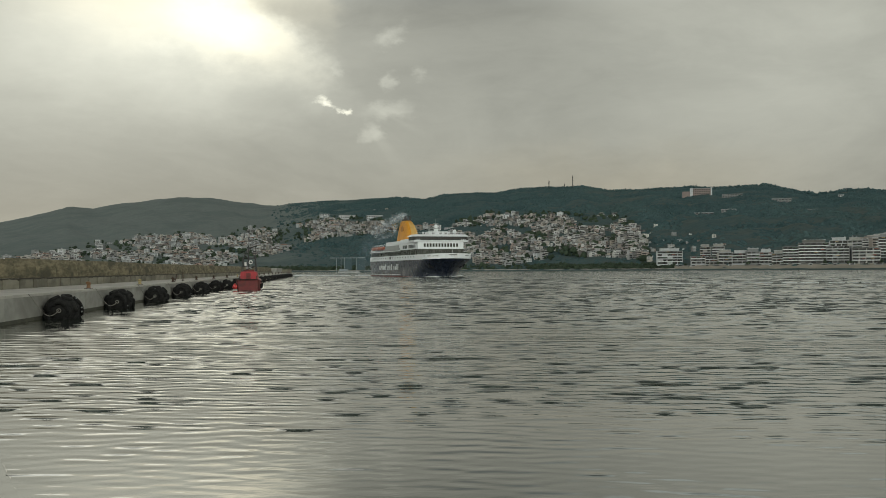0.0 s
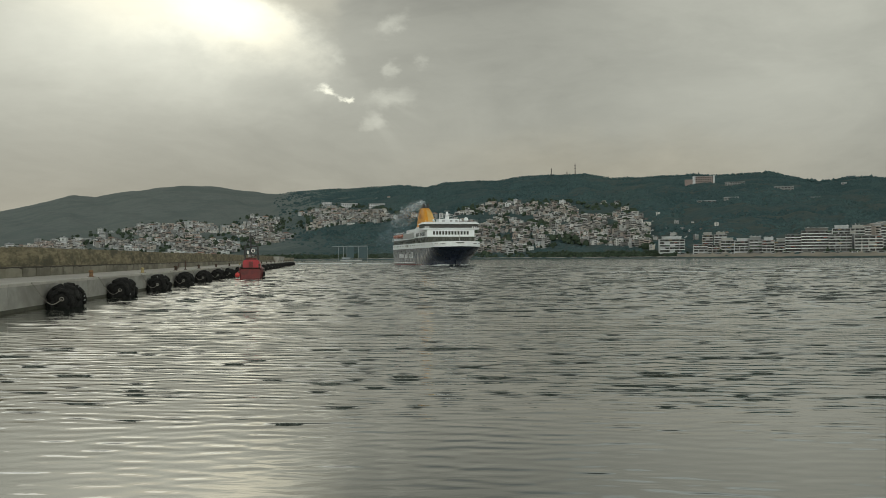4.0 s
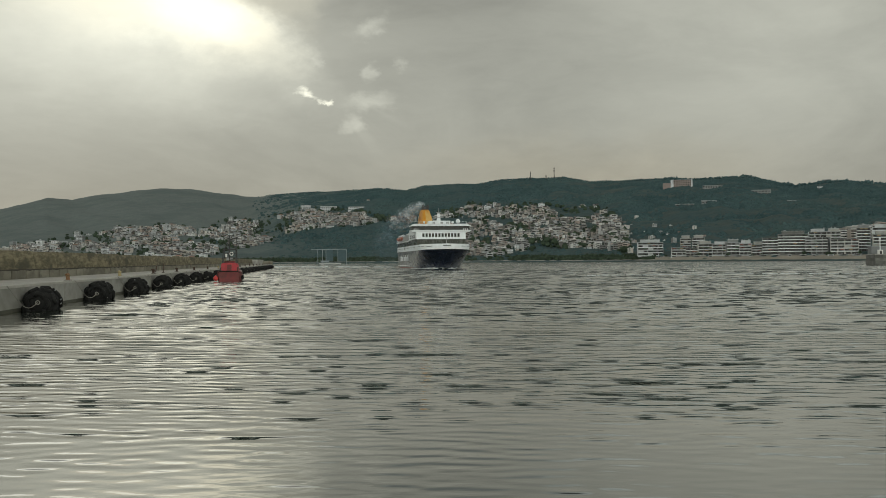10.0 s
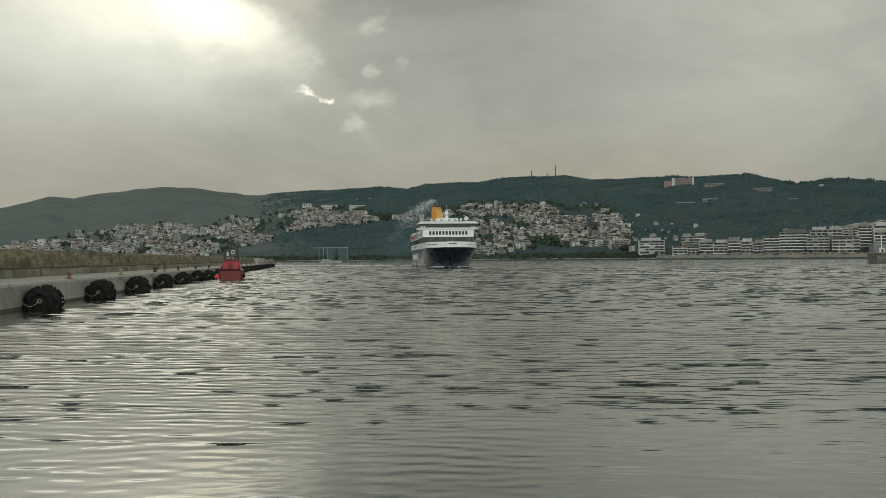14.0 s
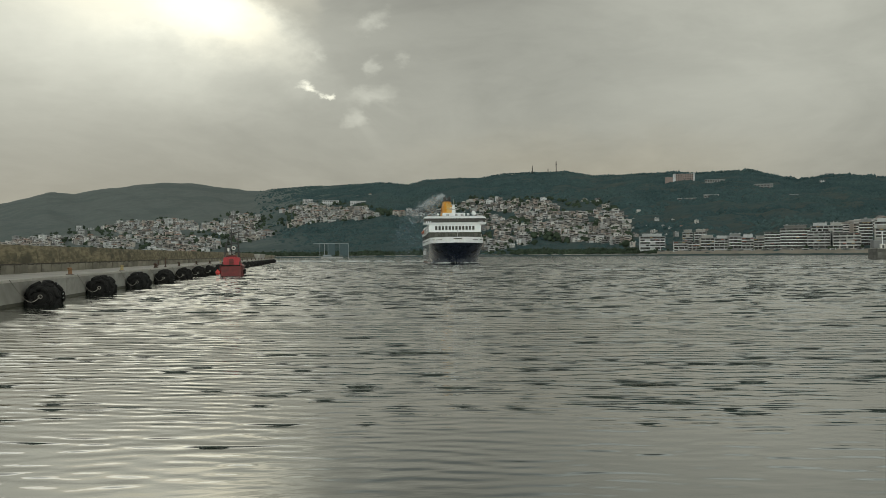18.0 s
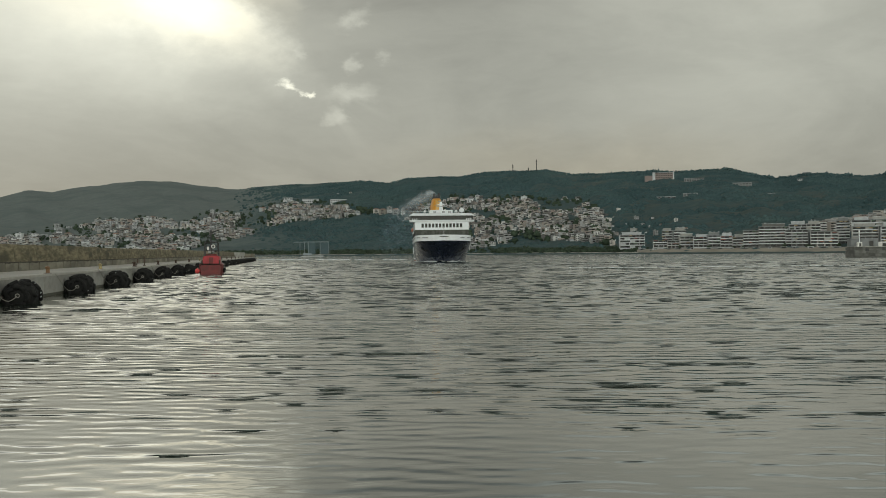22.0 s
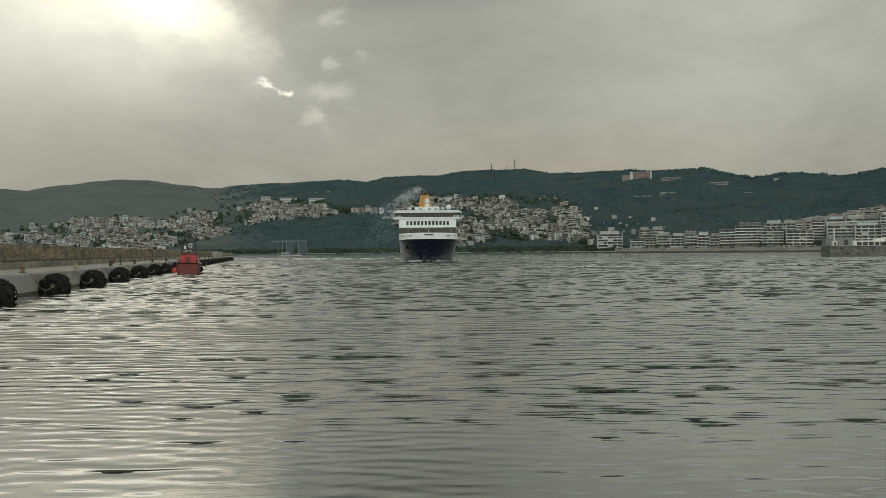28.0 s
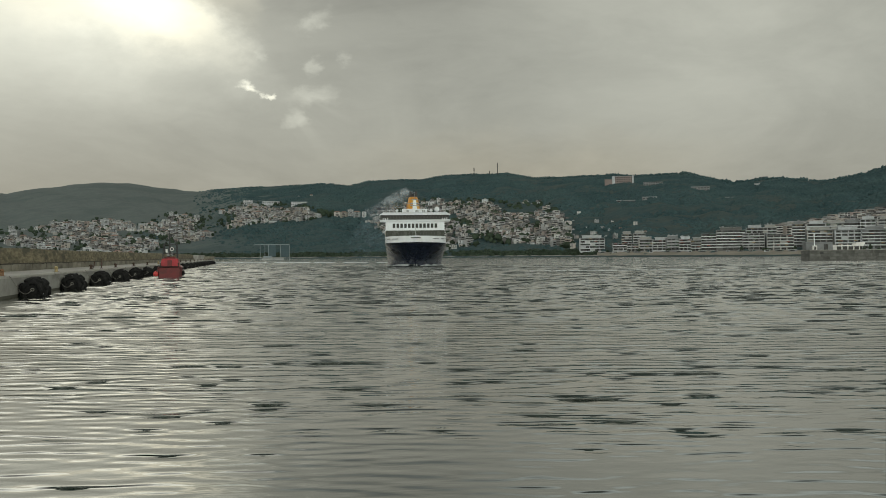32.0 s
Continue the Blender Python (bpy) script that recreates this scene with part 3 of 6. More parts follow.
def build_hills():
    az = np.arange(-60, 60.01, 0.2)
    s = np.concatenate([[-0.02, 0.0], np.linspace(0.01, 1.0, 90), np.linspace(1.03, 1.5, 10)])
    S, A = np.meshgrid(s, az, indexing="ij")
    x, y, z = ground(A.ravel(), S.ravel())
    rough = np.array([noise.fractal(Vector((a * 0.010, b * 0.010, 0.3)), 0.8, 2.1, 4) for a, b in zip(x, y)])
    z = z + rough * 5.0 * np.clip(S.ravel() * 3, 0, 1)
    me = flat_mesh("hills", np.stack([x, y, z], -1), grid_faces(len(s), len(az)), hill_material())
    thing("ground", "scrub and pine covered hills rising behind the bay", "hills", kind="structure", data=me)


build_hills()

# shore strips: sand in the east, pale rubble along the town
def shore_strip(name, az0, az1, reach, lift, mat, label):
    az = np.arange(az0, az1, 0.1)
    rings = []
    for d, h in ((-7, -0.3), (0, 0.7), (reach * 0.5, lift * 0.8), (reach, lift)):
        r = along(SHORE, az) + d + 2.5 * np.sin(az * 3.1) + 1.5 * np.sin(az * 7.7)
        rings.append(np.stack([r * np.sin(np.radians(az)), r * np.cos(np.radians(az)), np.full_like(az, h) + 0.15 * np.sin(az * 9)], -1))
    me = flat_mesh(name, np.concatenate(rings), grid_faces(4, len(az)), mat)
    thing(name, label, "shore", kind="structure", data=me)


shore_strip("beach", 12.2, 23.6, 56, 5.8, SAND, "strip of tan beach sand below the seafront")
shore_strip("shore_rubble", -14.0, 12.4, 14, 2.4, ROCKS, "pale rubble edge along the far shore")


# ------------------------------------------------------------------ woods
def blob_mesh(name, centres, sizes, mat, seed=3, smooth=False):
    """Many small uneven clumps in one mesh."""
    g = np.random.default_rng(seed)
    bm = bmesh.new()
    bmesh.ops.create_icosphere(bm, subdivisions=1, radius=1.0)
    v = np.array([p.co[:] for p in bm.verts])
    f = np.array([[q.index for q in p.verts] for p in bm.faces])
    bm.free()
    n = len(centres)
    jit = 1 + 0.28 * g.standard_normal((n, len(v), 1))
    pts = v[None] * jit * np.asarray(sizes).reshape(n, 1, -1) + np.asarray(centres)[:, None, :]
    faces = f[None] + (np.arange(n) * len(v))[:, None, None]
    return flat_mesh(name, pts.reshape(-1, 3), faces.reshape(-1, 3), mat, smooth)


def lie(table, az, el):
    return el < np.interp(az, [p[0] for p in table], [p[1] for p in table])


# upper and lower bounds of the built-up slopes, bearing and elevation
TOWN_TOP = [(-30, 0.35), (-26, 0.6), (-24, 0.95), (-21, 1.5), (-18, 2.05), (-14.6, 2.22), (-13.6, 1.9), (-12.2, 2.5), (-10.5, 2.45), (-9.2, 2.75), (-7.8, 3.1), (-5, 3.0), (-3.2, 2.55), (-2.2, 2.5),
            (-0.6, 2.55), (0.3, 3.05), (2, 3.35), (5, 3.2), (9, 3.15), (10.2, 2.4), (11.2, 1.2), (12.5, 0.9), (21, 0.9), (22.5, 1.35), (25, 1.8), (28, 2.35), (31, 2.6)]
TOWN_FOOT = [(-30, 0.0), (-14.6, 0.0), (-13, 0.35), (-11, 0.75), (-9.5, 1.3), (-8, 1.75), (-4.5, 2.05), (-3, 2.3), (-1.5, 2.2), (-0.3, 1.4), (1.0, 0.10), (3.0, 0.08), (4.2, 0.40), (7, 0.6), (9.5, 0.5), (11.5, 0.2), (28, 0.0)]


def build_woods():
    c, s = [], []
    g = np.random.default_rng(5)
    want = 40000
    az = g.uniform(-14, 32, want)
    k = np.sqrt(g.uniform(0, 1, want)) * 0.985
    x, y, z = ground(az, k)
    el = np.degrees(np.arctan2(z - EYE, np.hypot(x, y)))
    town = lie(TOWN_TOP, az, el) & ~lie(TOWN_FOOT, az, el)
    thin = g.uniform(0, 1, want)
    keep = np.where(town, thin < 0.30, True) & (k > 0.015)
    west = np.clip((az + 11) / 3.5, 0, 1)
    keep &= (g.uniform(0, 1, want) < west) | town
    size = g.uniform(2.2, 4.4, want) * np.where(town, 0.8, 1.0)
    # bare, scrubby clearings on the eastern slope
    bald = np.array([noise.fractal(Vector((a * 0.55, e * 1.5, 4.2)), 0.8, 2.0, 4) for a, e in zip(az, el)])
    keep &= ~((az > 10.8) & (az < 17.5) & (el < 2.9) & (bald > 0.30))
    c.append(np.stack([x, y, z - size * 0.42], -1)[keep])
    s.append(np.stack([size * 1.25, size * 1.25, size * g.uniform(0.85, 1.2, want)], -1)[keep])
    # pines along the crest
    n = 4200
    az = g.uniform(-10, 32, n)
    x, y, z = ground(az, np.full(n, 1.0) - g.uniform(0, 0.02, n))
    tall = 0.5 + 0.5 * np.sin(az * 2.3) * np.sin(az * 0.71 + 1)
    size = g.uniform(1.5, 3.4, n) * (0.75 + 0.5 * tall) * np.interp(az, (6, 11), (0.55, 0.85))
    c.append(np.stack([x, y, z + size * g.uniform(0.4, 1.5, n)], -1))
    s.append(np.stack([size * 0.9, size * 0.9, size * g.uniform(0.8, 1.5, n)], -1))
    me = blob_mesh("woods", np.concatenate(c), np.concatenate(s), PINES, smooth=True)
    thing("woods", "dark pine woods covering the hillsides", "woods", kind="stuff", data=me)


build_woods()


def build_shore_scrub():
    g = np.random.default_rng(17)
    n = 3200
    az = g.uniform(-12, 12.2, n)
    k = g.uniform(0.012, 0.06, n)
    keep = (az < 0.3) | (az > 4.0) | (g.uniform(0, 1, n) < 0.15)
    az, k = az[keep], k[keep]
    n = len(az)
    x, y, z = ground(az, k)
    size = g.uniform(1.0, 2.6, n)
    me = blob_mesh("shore_scrub", np.stack([x, y, z + size * 0.3], -1), np.stack([size * 1.2, size * 1.2, size], -1), GARDEN, seed=19)
    thing("shore_scrub", "dark bushes and low trees above the far shore", "bushes", kind="stuff", data=me)


build_shore_scrub()

# ------------------------------------------------------------------ breakwater quay
PIER = Matrix.Translation((-31.28, 69.3, 0)) @ pose(0, 0, 0, 0, 0, 7.664) @ Matrix.Scale(1.125, 4)   # local y runs along the quay, -x is inland
PIER_END, DECK_Z, DECK_W, LEDGE_Z, WALL_TOP = 462.0, 1.77, 7.3, 2.62, 4.36


def build_quay():
    quay = thing("quay", "long grey concrete breakwater quay", "quay", PIER, kind="structure")
    fill = Geo().box(-16, -0.35, -45, PIER_END - 0.3, -3, DECK_Z - 0.22)
    part("core", fill, QUAY_FACE, quay)
    step = 9.75
    face = box(-0.5, 0, 0.012, step - 0.012, -2.0, DECK_Z - 0.18).mesh("face_block", QUAY_FACE, bevel=0.02)
    cope = box(-0.95, 0.05, 0.01, step - 0.01, DECK_Z - 0.18, DECK_Z).mesh("coping", QUAY_DECK, bevel=0.03)
    slab = box(-DECK_W, -0.96, 0.01, step - 0.01, DECK_Z - 0.21, DECK_Z - 0.006).mesh("deck_slab", QUAY_DECK)
    weed = box(-0.3, 0.015, 0, step, -1.0, 0.22).mesh("tide_band", WEED)
    y = -42.0
    while y < PIER_END - 1:
        m = pose(0, y, 0)
        part("face_block", face, None, quay, m=m)
        part("coping", cope, None, quay, m=m)
        part("deck_slab", slab, None, quay, m=m)
        part("tide_band", weed, None, quay, m=m)
        y += step
    # wall at the back of the deck: footing course, ledge, masonry above
    wall = thing("breakwater_wall", "weathered brown masonry wall behind the quay", "wall", PIER, kind="structure")
    g = random.Random(4)
    y = -44.0
    end = PIER_END - 60
    part("core", box(-DECK_W - 3.2, -DECK_W - 0.35, -45, end - 0.2, 0.2, WALL_TOP - 0.12), JOINT_AND_SHADE, wall)
    while y < end:
        w = g.uniform(3.2, 4.6)
        top = LEDGE_Z + g.uniform(-0.09, 0.09)
        part("footing_block", box(-DECK_W - 0.5, -DECK_W + 0.22, y + 0.11, min(y + w, end) - 0.11, DECK_Z - 0.3, top).mesh("footing_block", WALL_BASE, bevel=0.05), None, wall)
        y += w
    y = -44.0
    while y < end:
        w = g.uniform(5.5, 8.5)
        hi = WALL_TOP + g.uniform(-0.05, 0.06)
        geo = Geo()
        n = 7
        rings = []
        for i in range(n + 1):
            yy = y + 0.012 + (min(y + w, end) - y - 0.024) * i / n
            ring = []
            for x, z in ((-DECK_W - 0.55, DECK_Z - 0.3), (-DECK_W - 0.02, DECK_Z - 0.3), (-DECK_W - 0.05, LEDGE_Z), (-DECK_W - 0.14, (LEDGE_Z + hi) / 2), (-DECK_W - 0.26, hi - 0.08), (-DECK_W - 0.34, hi), (-DECK_W - 0.9, hi)):
                b = noise.noise(Vector((yy * 0.5, z * 2.3, x))) * 0.03
                ring.append((x + b, yy, z + (b * 0.6 if z > 4 else 0)))
            rings.append(ring)
        geo.loft(rings)
        part("masonry_panel", geo, WALL_STONE, wall, smooth=True)
        y += w
    # uneven dark strip: moss, and the ledge's shade put in as colour
    moss_shade = Geo()
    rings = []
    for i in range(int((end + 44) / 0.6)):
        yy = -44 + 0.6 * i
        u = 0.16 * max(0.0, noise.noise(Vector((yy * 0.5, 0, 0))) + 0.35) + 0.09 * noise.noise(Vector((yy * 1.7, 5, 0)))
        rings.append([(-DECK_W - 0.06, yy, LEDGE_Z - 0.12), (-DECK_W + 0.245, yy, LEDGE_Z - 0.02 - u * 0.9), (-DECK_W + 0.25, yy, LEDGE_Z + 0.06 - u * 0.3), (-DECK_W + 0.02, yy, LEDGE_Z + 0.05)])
    part("ledge_moss", moss_shade.loft(rings), JOINT_AND_SHADE, wall, "dark strip of moss and painted shade along the ledge", smooth=True)
    # low tail of the pier beyond the wall
    tail = thing("pier_head", "low concrete head of the breakwater", "pier", PIER, kind="structure")
    part("block", box(-DECK_W - 1.0, -5.0, PIER_END - 60, PIER_END - 2, DECK_Z - 0.1, 4.15).mesh("block", QUAY_FACE, bevel=0.06), None, tail)
    part("step", box(-DECK_W - 1.0, -0.1, PIER_END - 9, PIER_END, -1.0, 3.5).mesh("step", WALL_BASE, bevel=0.05), None, tail)


def build_fenders():
    """Pneumatic fenders in nets of old tyres, one every 19.5 m."""
    L, R = 3.3, 1.18
    prof = []
    for i in range(15):
        t = -1 + 2 * i / 14
        a = abs(t)
        r = R * 0.86 * (1.0 if a < 0.5 else math.sqrt(max(0.02, 1 - ((a - 0.5) / 0.5) ** 2.2)))
        prof.append((max(r, 0.12), t * L / 2))
    lie_y = Matrix.Rotation(radians(-90), 4, "X")
    body = Geo().lathe(prof, 18, lie_y).mesh("bladder", RUBBER, True)

    def torus(r1, r2, n=16, k=7, squash=1.0):
        geo = Geo()
        rings = [[((r1 + r2 * math.cos(b)) * math.cos(a), (r1 + r2 * math.cos(b)) * math.sin(a), r2 * squash * math.sin(b)) for b in (2 * math.pi * j / k for j in range(k))] for a in (2 * math.pi * i / n for i in range(n + 1))]
        return geo.loft(rings, caps=False)

    tyre = torus(0.27, 0.14, 12, 7, 1.15).mesh("tyre", RUBBER, True)
    shackle = Geo().tube([(0, -0.10, -0.02), (0.05, 0, 0.04), (0, 0.10, 0.0)], 0.035, 5).mesh("shackle", STEEL)
    ring = torus(0.13, 0.03, 10, 6).mesh("tow_ring", ROPE, True)
    g = random.Random(9)
    first = None
    k = 0
    s = 5.8
    while s < PIER_END - 42:
        m = PIER @ pose(1.18, s, 0.46)
        fen = thing("fender", "black pneumatic fender netted with old tyres, hung at the quay", "fender", m, "fenders along the quay")
        part("bladder", body, None, fen)
        # tyres round the girth and on the end
        for row, (yy, rr, n) in enumerate(((-1.42, 0.52, 5), (-0.85, 0.98, 8), (0.5, 1.0, 8))):
            if k > 5 and row == 2:
                continue
            for i in range(n):
                a = 2 * math.pi * (i + 0.5 * (row % 2)) / n + g.uniform(-0.08, 0.08)
                if rr * math.sin(a) < -0.75:
                    continue
                if k > 5 and i % 2:
                    continue
                tilt = Matrix.Rotation(-a, 4, "Y") @ Matrix.Translation((rr, 0, 0)) @ Matrix.Rotation(radians(90), 4, "Y")
                if row == 0:
                    tilt = tilt @ Matrix.Rotation(radians(-50), 4, "X")
                part("tyre", tyre, None, fen, m=Matrix.Translation((0, yy + g.uniform(-0.05, 0.05), 0)) @ tilt @ Matrix.Rotation(g.uniform(-0.2, 0.2), 4, "X"))
        if k <= 6:
            for i in range(3):
                a, yy = g.uniform(-0.3, 2.6), g.uniform(-1.3, 0.9)
                part("shackle", shackle, None, fen, m=Matrix.Translation((0, yy, 0)) @ Matrix.Rotation(-a, 4, "Y") @ Matrix.Translation((1.16 if yy > -1 else 0.9, 0, 0)))
        part("tow_ring", ring, None, fen, m=pose(0.1, -L / 2 - 0.12, 0.12, 70, 0, 20))
        a, b = Vector((-1.1, -4.4, DECK_Z - 0.46)), Vector((0.1, -L / 2 - 0.14, 0.12))
        pts = [a.lerp(b, t) - Vector((0, 0, 0.75 * math.sin(math.pi * t ** 1.25))) for t in (i / 10 for i in range(11))]
        part("mooring_rope", Geo().tube(pts, 0.026, 5), ROPE, fen, "pale rope slung from the quay edge", smooth=True)
        s += 18.4
        k += 1


def build_bollards():
    g = random.Random(2)
    head = [(0.26, 0), (0.26, 0.04), (0.17, 0.08), (0.15, 0.34), (0.17, 0.42)]
    for k in range(19):
        s = 20.4 + 22.5 * k
        paint, word = ((RED_PAINT, "rusty orange") if k == 0 else (YELLOW_PAINT, "yellow") if k in (1, 6) else (IRON, "rusty dark"))
        bol = thing("bollard", word + " iron mooring bollard on the quay edge", "bollard", PIER @ pose(-0.62, s, DECK_Z, 0, 0, g.uniform(-8, 8)) @ Matrix.Diagonal((1, 1, 0.8, 1)), "bollards along the quay")
        part("post", Geo().lathe(head, 14), paint, bol, smooth=True)
        cap = Geo().tube([(-0.1, -0.34, 0.60), (-0.02, -0.2, 0.62), (0, 0, 0.54), (0, 0.18, 0.58), (0, 0.26, 0.56)], [0.10, 0.16, 0.2, 0.15, 0.09], 9)
        part("horn", cap, paint, bol, smooth=True)
        part("base_plate", Geo().lathe([(0.34, 0), (0.34, 0.035), (0.30, 0.05)], 14), IRON, bol)
    # a bent rail and a lone post left standing by the edge
    rail = thing("broken_rail", "bent rusty rail end on the quay", "rail", PIER @ pose(-0.5, 66.0, DECK_Z))
    part("bent_bar", Geo().tube([(0, -1.2, 0.02), (0, -0.8, 0.25), (0, -0.2, 0.34), (0, 0.5, 0.2), (0, 1.0, 0.5), (0, 1.3, 0.95)], 0.06, 6), IRON, rail, smooth=True)
    part("foot", box(-0.2, 0.2, -1.4, -0.9, 0, 0.12), IRON, rail)
    for s, h in ((74.5, 1.25), (431, 2.2), (448, 3.2)):
        post = thing("iron_post", "thin dark iron post standing on the quay", "post", PIER @ pose(-0.7, s, DECK_Z))
        part("shaft", Geo().lathe([(0.07, 0), (0.06, h * 0.6), (0.05, h)], 8), IRON, post)
        part("foot", Geo().lathe([(0.2, 0), (0.2, 0.05), (0.08, 0.12)], 10), IRON, post)


build_quay()
build_fenders()
build_bollards()


# ------------------------------------------------------------------ red work boat moored off the quay
def build_red_boat():
    boat = thing("work_boat", "red steel work boat moored beside the quay", "boat", PIER @ pose(6.35, 100.0, 0, 0, 0, 2))
    sect = []
    for y, wd, wk, top in ((-5.2, 1.6, 1.5, 1.75), (-4.9, 1.75, 1.65, 1.7), (-3, 1.88, 1.8, 1.6), (0, 1.92, 1.84, 1.55), (3, 1.75, 1.4, 1.75), (4.8, 1.0, 0.6, 2.1), (5.8, 0.12, 0.05, 2.3)):
        sect.append([(-wd, y, top), (-wd * 1.03, y, top - 0.25), (-wk, y, 0.1), (-wk * 0.92, y, -0.5), (wk * 0.92, y, -0.5), (wk, y, 0.1), (wd * 1.03, y, top - 0.25), (wd, y, top)])
    part("hull", Geo().loft(sect), BOAT_DARK, boat, "dark red rusty hull", smooth=True)
    for sx in (-1, 1):
        part("rubbing_strake", Geo().tube([(sx * 1.58, -5.25, 1.5), (sx * 1.92, -3, 1.38), (sx * 1.98, 0, 1.34), (sx * 1.82, 3, 1.5), (sx * 1.08, 4.8, 1.85)], 0.09, 6), RUBBER, boat, smooth=True)
    part("transom_rail", Geo().tube([(-1.5, -5.3, 1.7), (1.5, -5.3, 1.7)], 0.1, 6), RUBBER, boat)
    cabin = part("cabin", Geo().loft([[(-1.45, -3.7, 1.2), (1.45, -3.7, 1.2), (1.45, 2.6, 1.2), (-1.45, 2.6, 1.2)], [(-1.25, -3.5, 3.0), (1.25, -3.5, 3.0), (1.25, 2.3, 3.0), (-1.25, 2.3, 3.0)]]).mesh("cabin", BOAT_RED, bevel=0.12), None, boat, "bright red deckhouse")
    part("coaming", box(-1.75, -1.2, -4.6, -3.75, 1.2, 1.95).mesh("coaming", SOOT, bevel=0.06), None, cabin)
    part("door", box(-0.35, 0.35, -3.78, -3.60, 1.35, 2.75), BOAT_DARK, cabin)
    house = part("wheelhouse", box(-0.85, 0.85, -2.2, 0.4, 2.95, 3.3).mesh("wheelhouse", BOAT_DARK, bevel=0.05), None, boat, "low dark red wheelhouse base under an open frame")
    for x in (-0.52, 0.08):
        part("window", box(x, x + 0.42, -2.3, -2.22, 3.45, 3.95), STEEL, house, "grey instrument panel")
    for x in (-1.1, 1.1):
        for y in (-2.9, 0.9):
            part("post", Geo().tube([(x, y, 2.95), (x * 0.9, y, 5.2)], 0.075, 6), SOOT, house)
    for y in (-2.9, 0.9):
        part("top_bar", Geo().tube([(-1.0, y, 5.2), (1.0, y, 5.2)], 0.07, 6), SOOT, house)
        part("rail_bar", Geo().tube([(-1.1, y, 3.85), (1.1, y, 3.85)], 0.06, 6), SOOT, house)
    for x in (-1.0, 1.0):
        part("side_bar", Geo().tube([(x, -2.9, 5.2), (x, 0.9, 5.2)], 0.06, 6), SOOT, house)
    for y in (-2.9, 0.9):
        part("brace", Geo().tube([(-1.08, y, 3.0), (1.0, y, 3.85)], 0.045, 5), SOOT, house)
        part("upper_rail", Geo().tube([(-1.05, y, 4.55), (1.05, y, 4.55)], 0.05, 5), SOOT, house)
    for x in (-0.95, 0.95):
        part("mast_leg", Geo().tube([(x, -1.0, 5.2), (x * 0.35, -1.0, 6.4)], 0.06, 5), SOOT, house)
    part("name_panel", box(-0.66, -0.34, -3.0, -2.92, 3.95, 4.5), CONTAINER, house, "white panel on the frame")
    part("life_ring", Geo().loft([[(0.32 + (0.26 + 0.07 * math.cos(b)) * math.cos(a), -2.98 + 0.07 * math.sin(b), 4.5 + (0.26 + 0.07 * math.cos(b)) * math.sin(a)) for b in (2 * math.pi * j / 6 for j in range(6))] for a in (2 * math.pi * i / 12 for i in range(13))], caps=False), CONTAINER, house, smooth=True)
    mast = part("mast", Geo().tube([(-0.1, -1.0, 3.7), (-0.1, -1.0, 7.0)], 0.12, 6), SOOT, boat)
    part("yard", Geo().tube([(-0.15, -1.0, 6.75), (1.25, -1.0, 7.2)], 0.11, 6), SOOT, mast)
    part("stay", Geo().tube([(1.05, -1.0, 7.1), (1.05, -1.3, 5.2)], 0.055, 5), SOOT, mast)
    part("stay", Geo().tube([(-0.9, -1.0, 5.2), (-0.1, -1.0, 6.3)], 0.035, 5), SOOT, mast)
    part("lamp", Geo().lathe([(0.10, 0), (0.12, 0.1), (0.05, 0.28)], 8, pose(-0.1, -1, 7.0)), SOOT, mast)
    for x in (-1.35, 1.35):
        part("bitt", Geo().lathe([(0.1, 0), (0.1, 0.55), (0.15, 0.6), (0.15, 0.68)], 8, pose(x, -4.7, 1.65)), IRON, boat)
    for y in (-3.2, -1.2, 0.8, 2.6):
        part("tyre_fender", Geo().loft([[(1.98 + 0.12 * math.sin(b), y + (0.28 + 0.12 * math.cos(b)) * math.cos(a), 0.65 + (0.28 + 0.12 * math.cos(b)) * math.sin(a)) for b in (2 * math.pi * j / 6 for j in range(6))] for a in (2 * math.pi * i / 12 for i in range(13))], caps=False), RUBBER, boat, smooth=True)
    ball = thing("buoy", "round red rubber buoy hanging at the work boat's quarter", "buoy", PIER @ pose(4.45, 95.0, 0.60) @ Matrix.Scale(0.66, 4))
    part("ball", Geo().lathe([(0.02, -0.62), (0.36, -0.52), (0.6, -0.15), (0.62, 0.1), (0.45, 0.45), (0.15, 0.62), (0.1, 0.8)], 14), surface("buoy_red", (0.55, 0.05, 0.05), (0.65, 0.08, 0.07), 3, 0.4), ball, smooth=True)
    part("lanyard", Geo().tube([(0, 0, 0.75), (0.35, 0.3, 0.85), (0.7, 0.8, 0.6)], 0.03, 5), ROPE, ball)


build_red_boat()


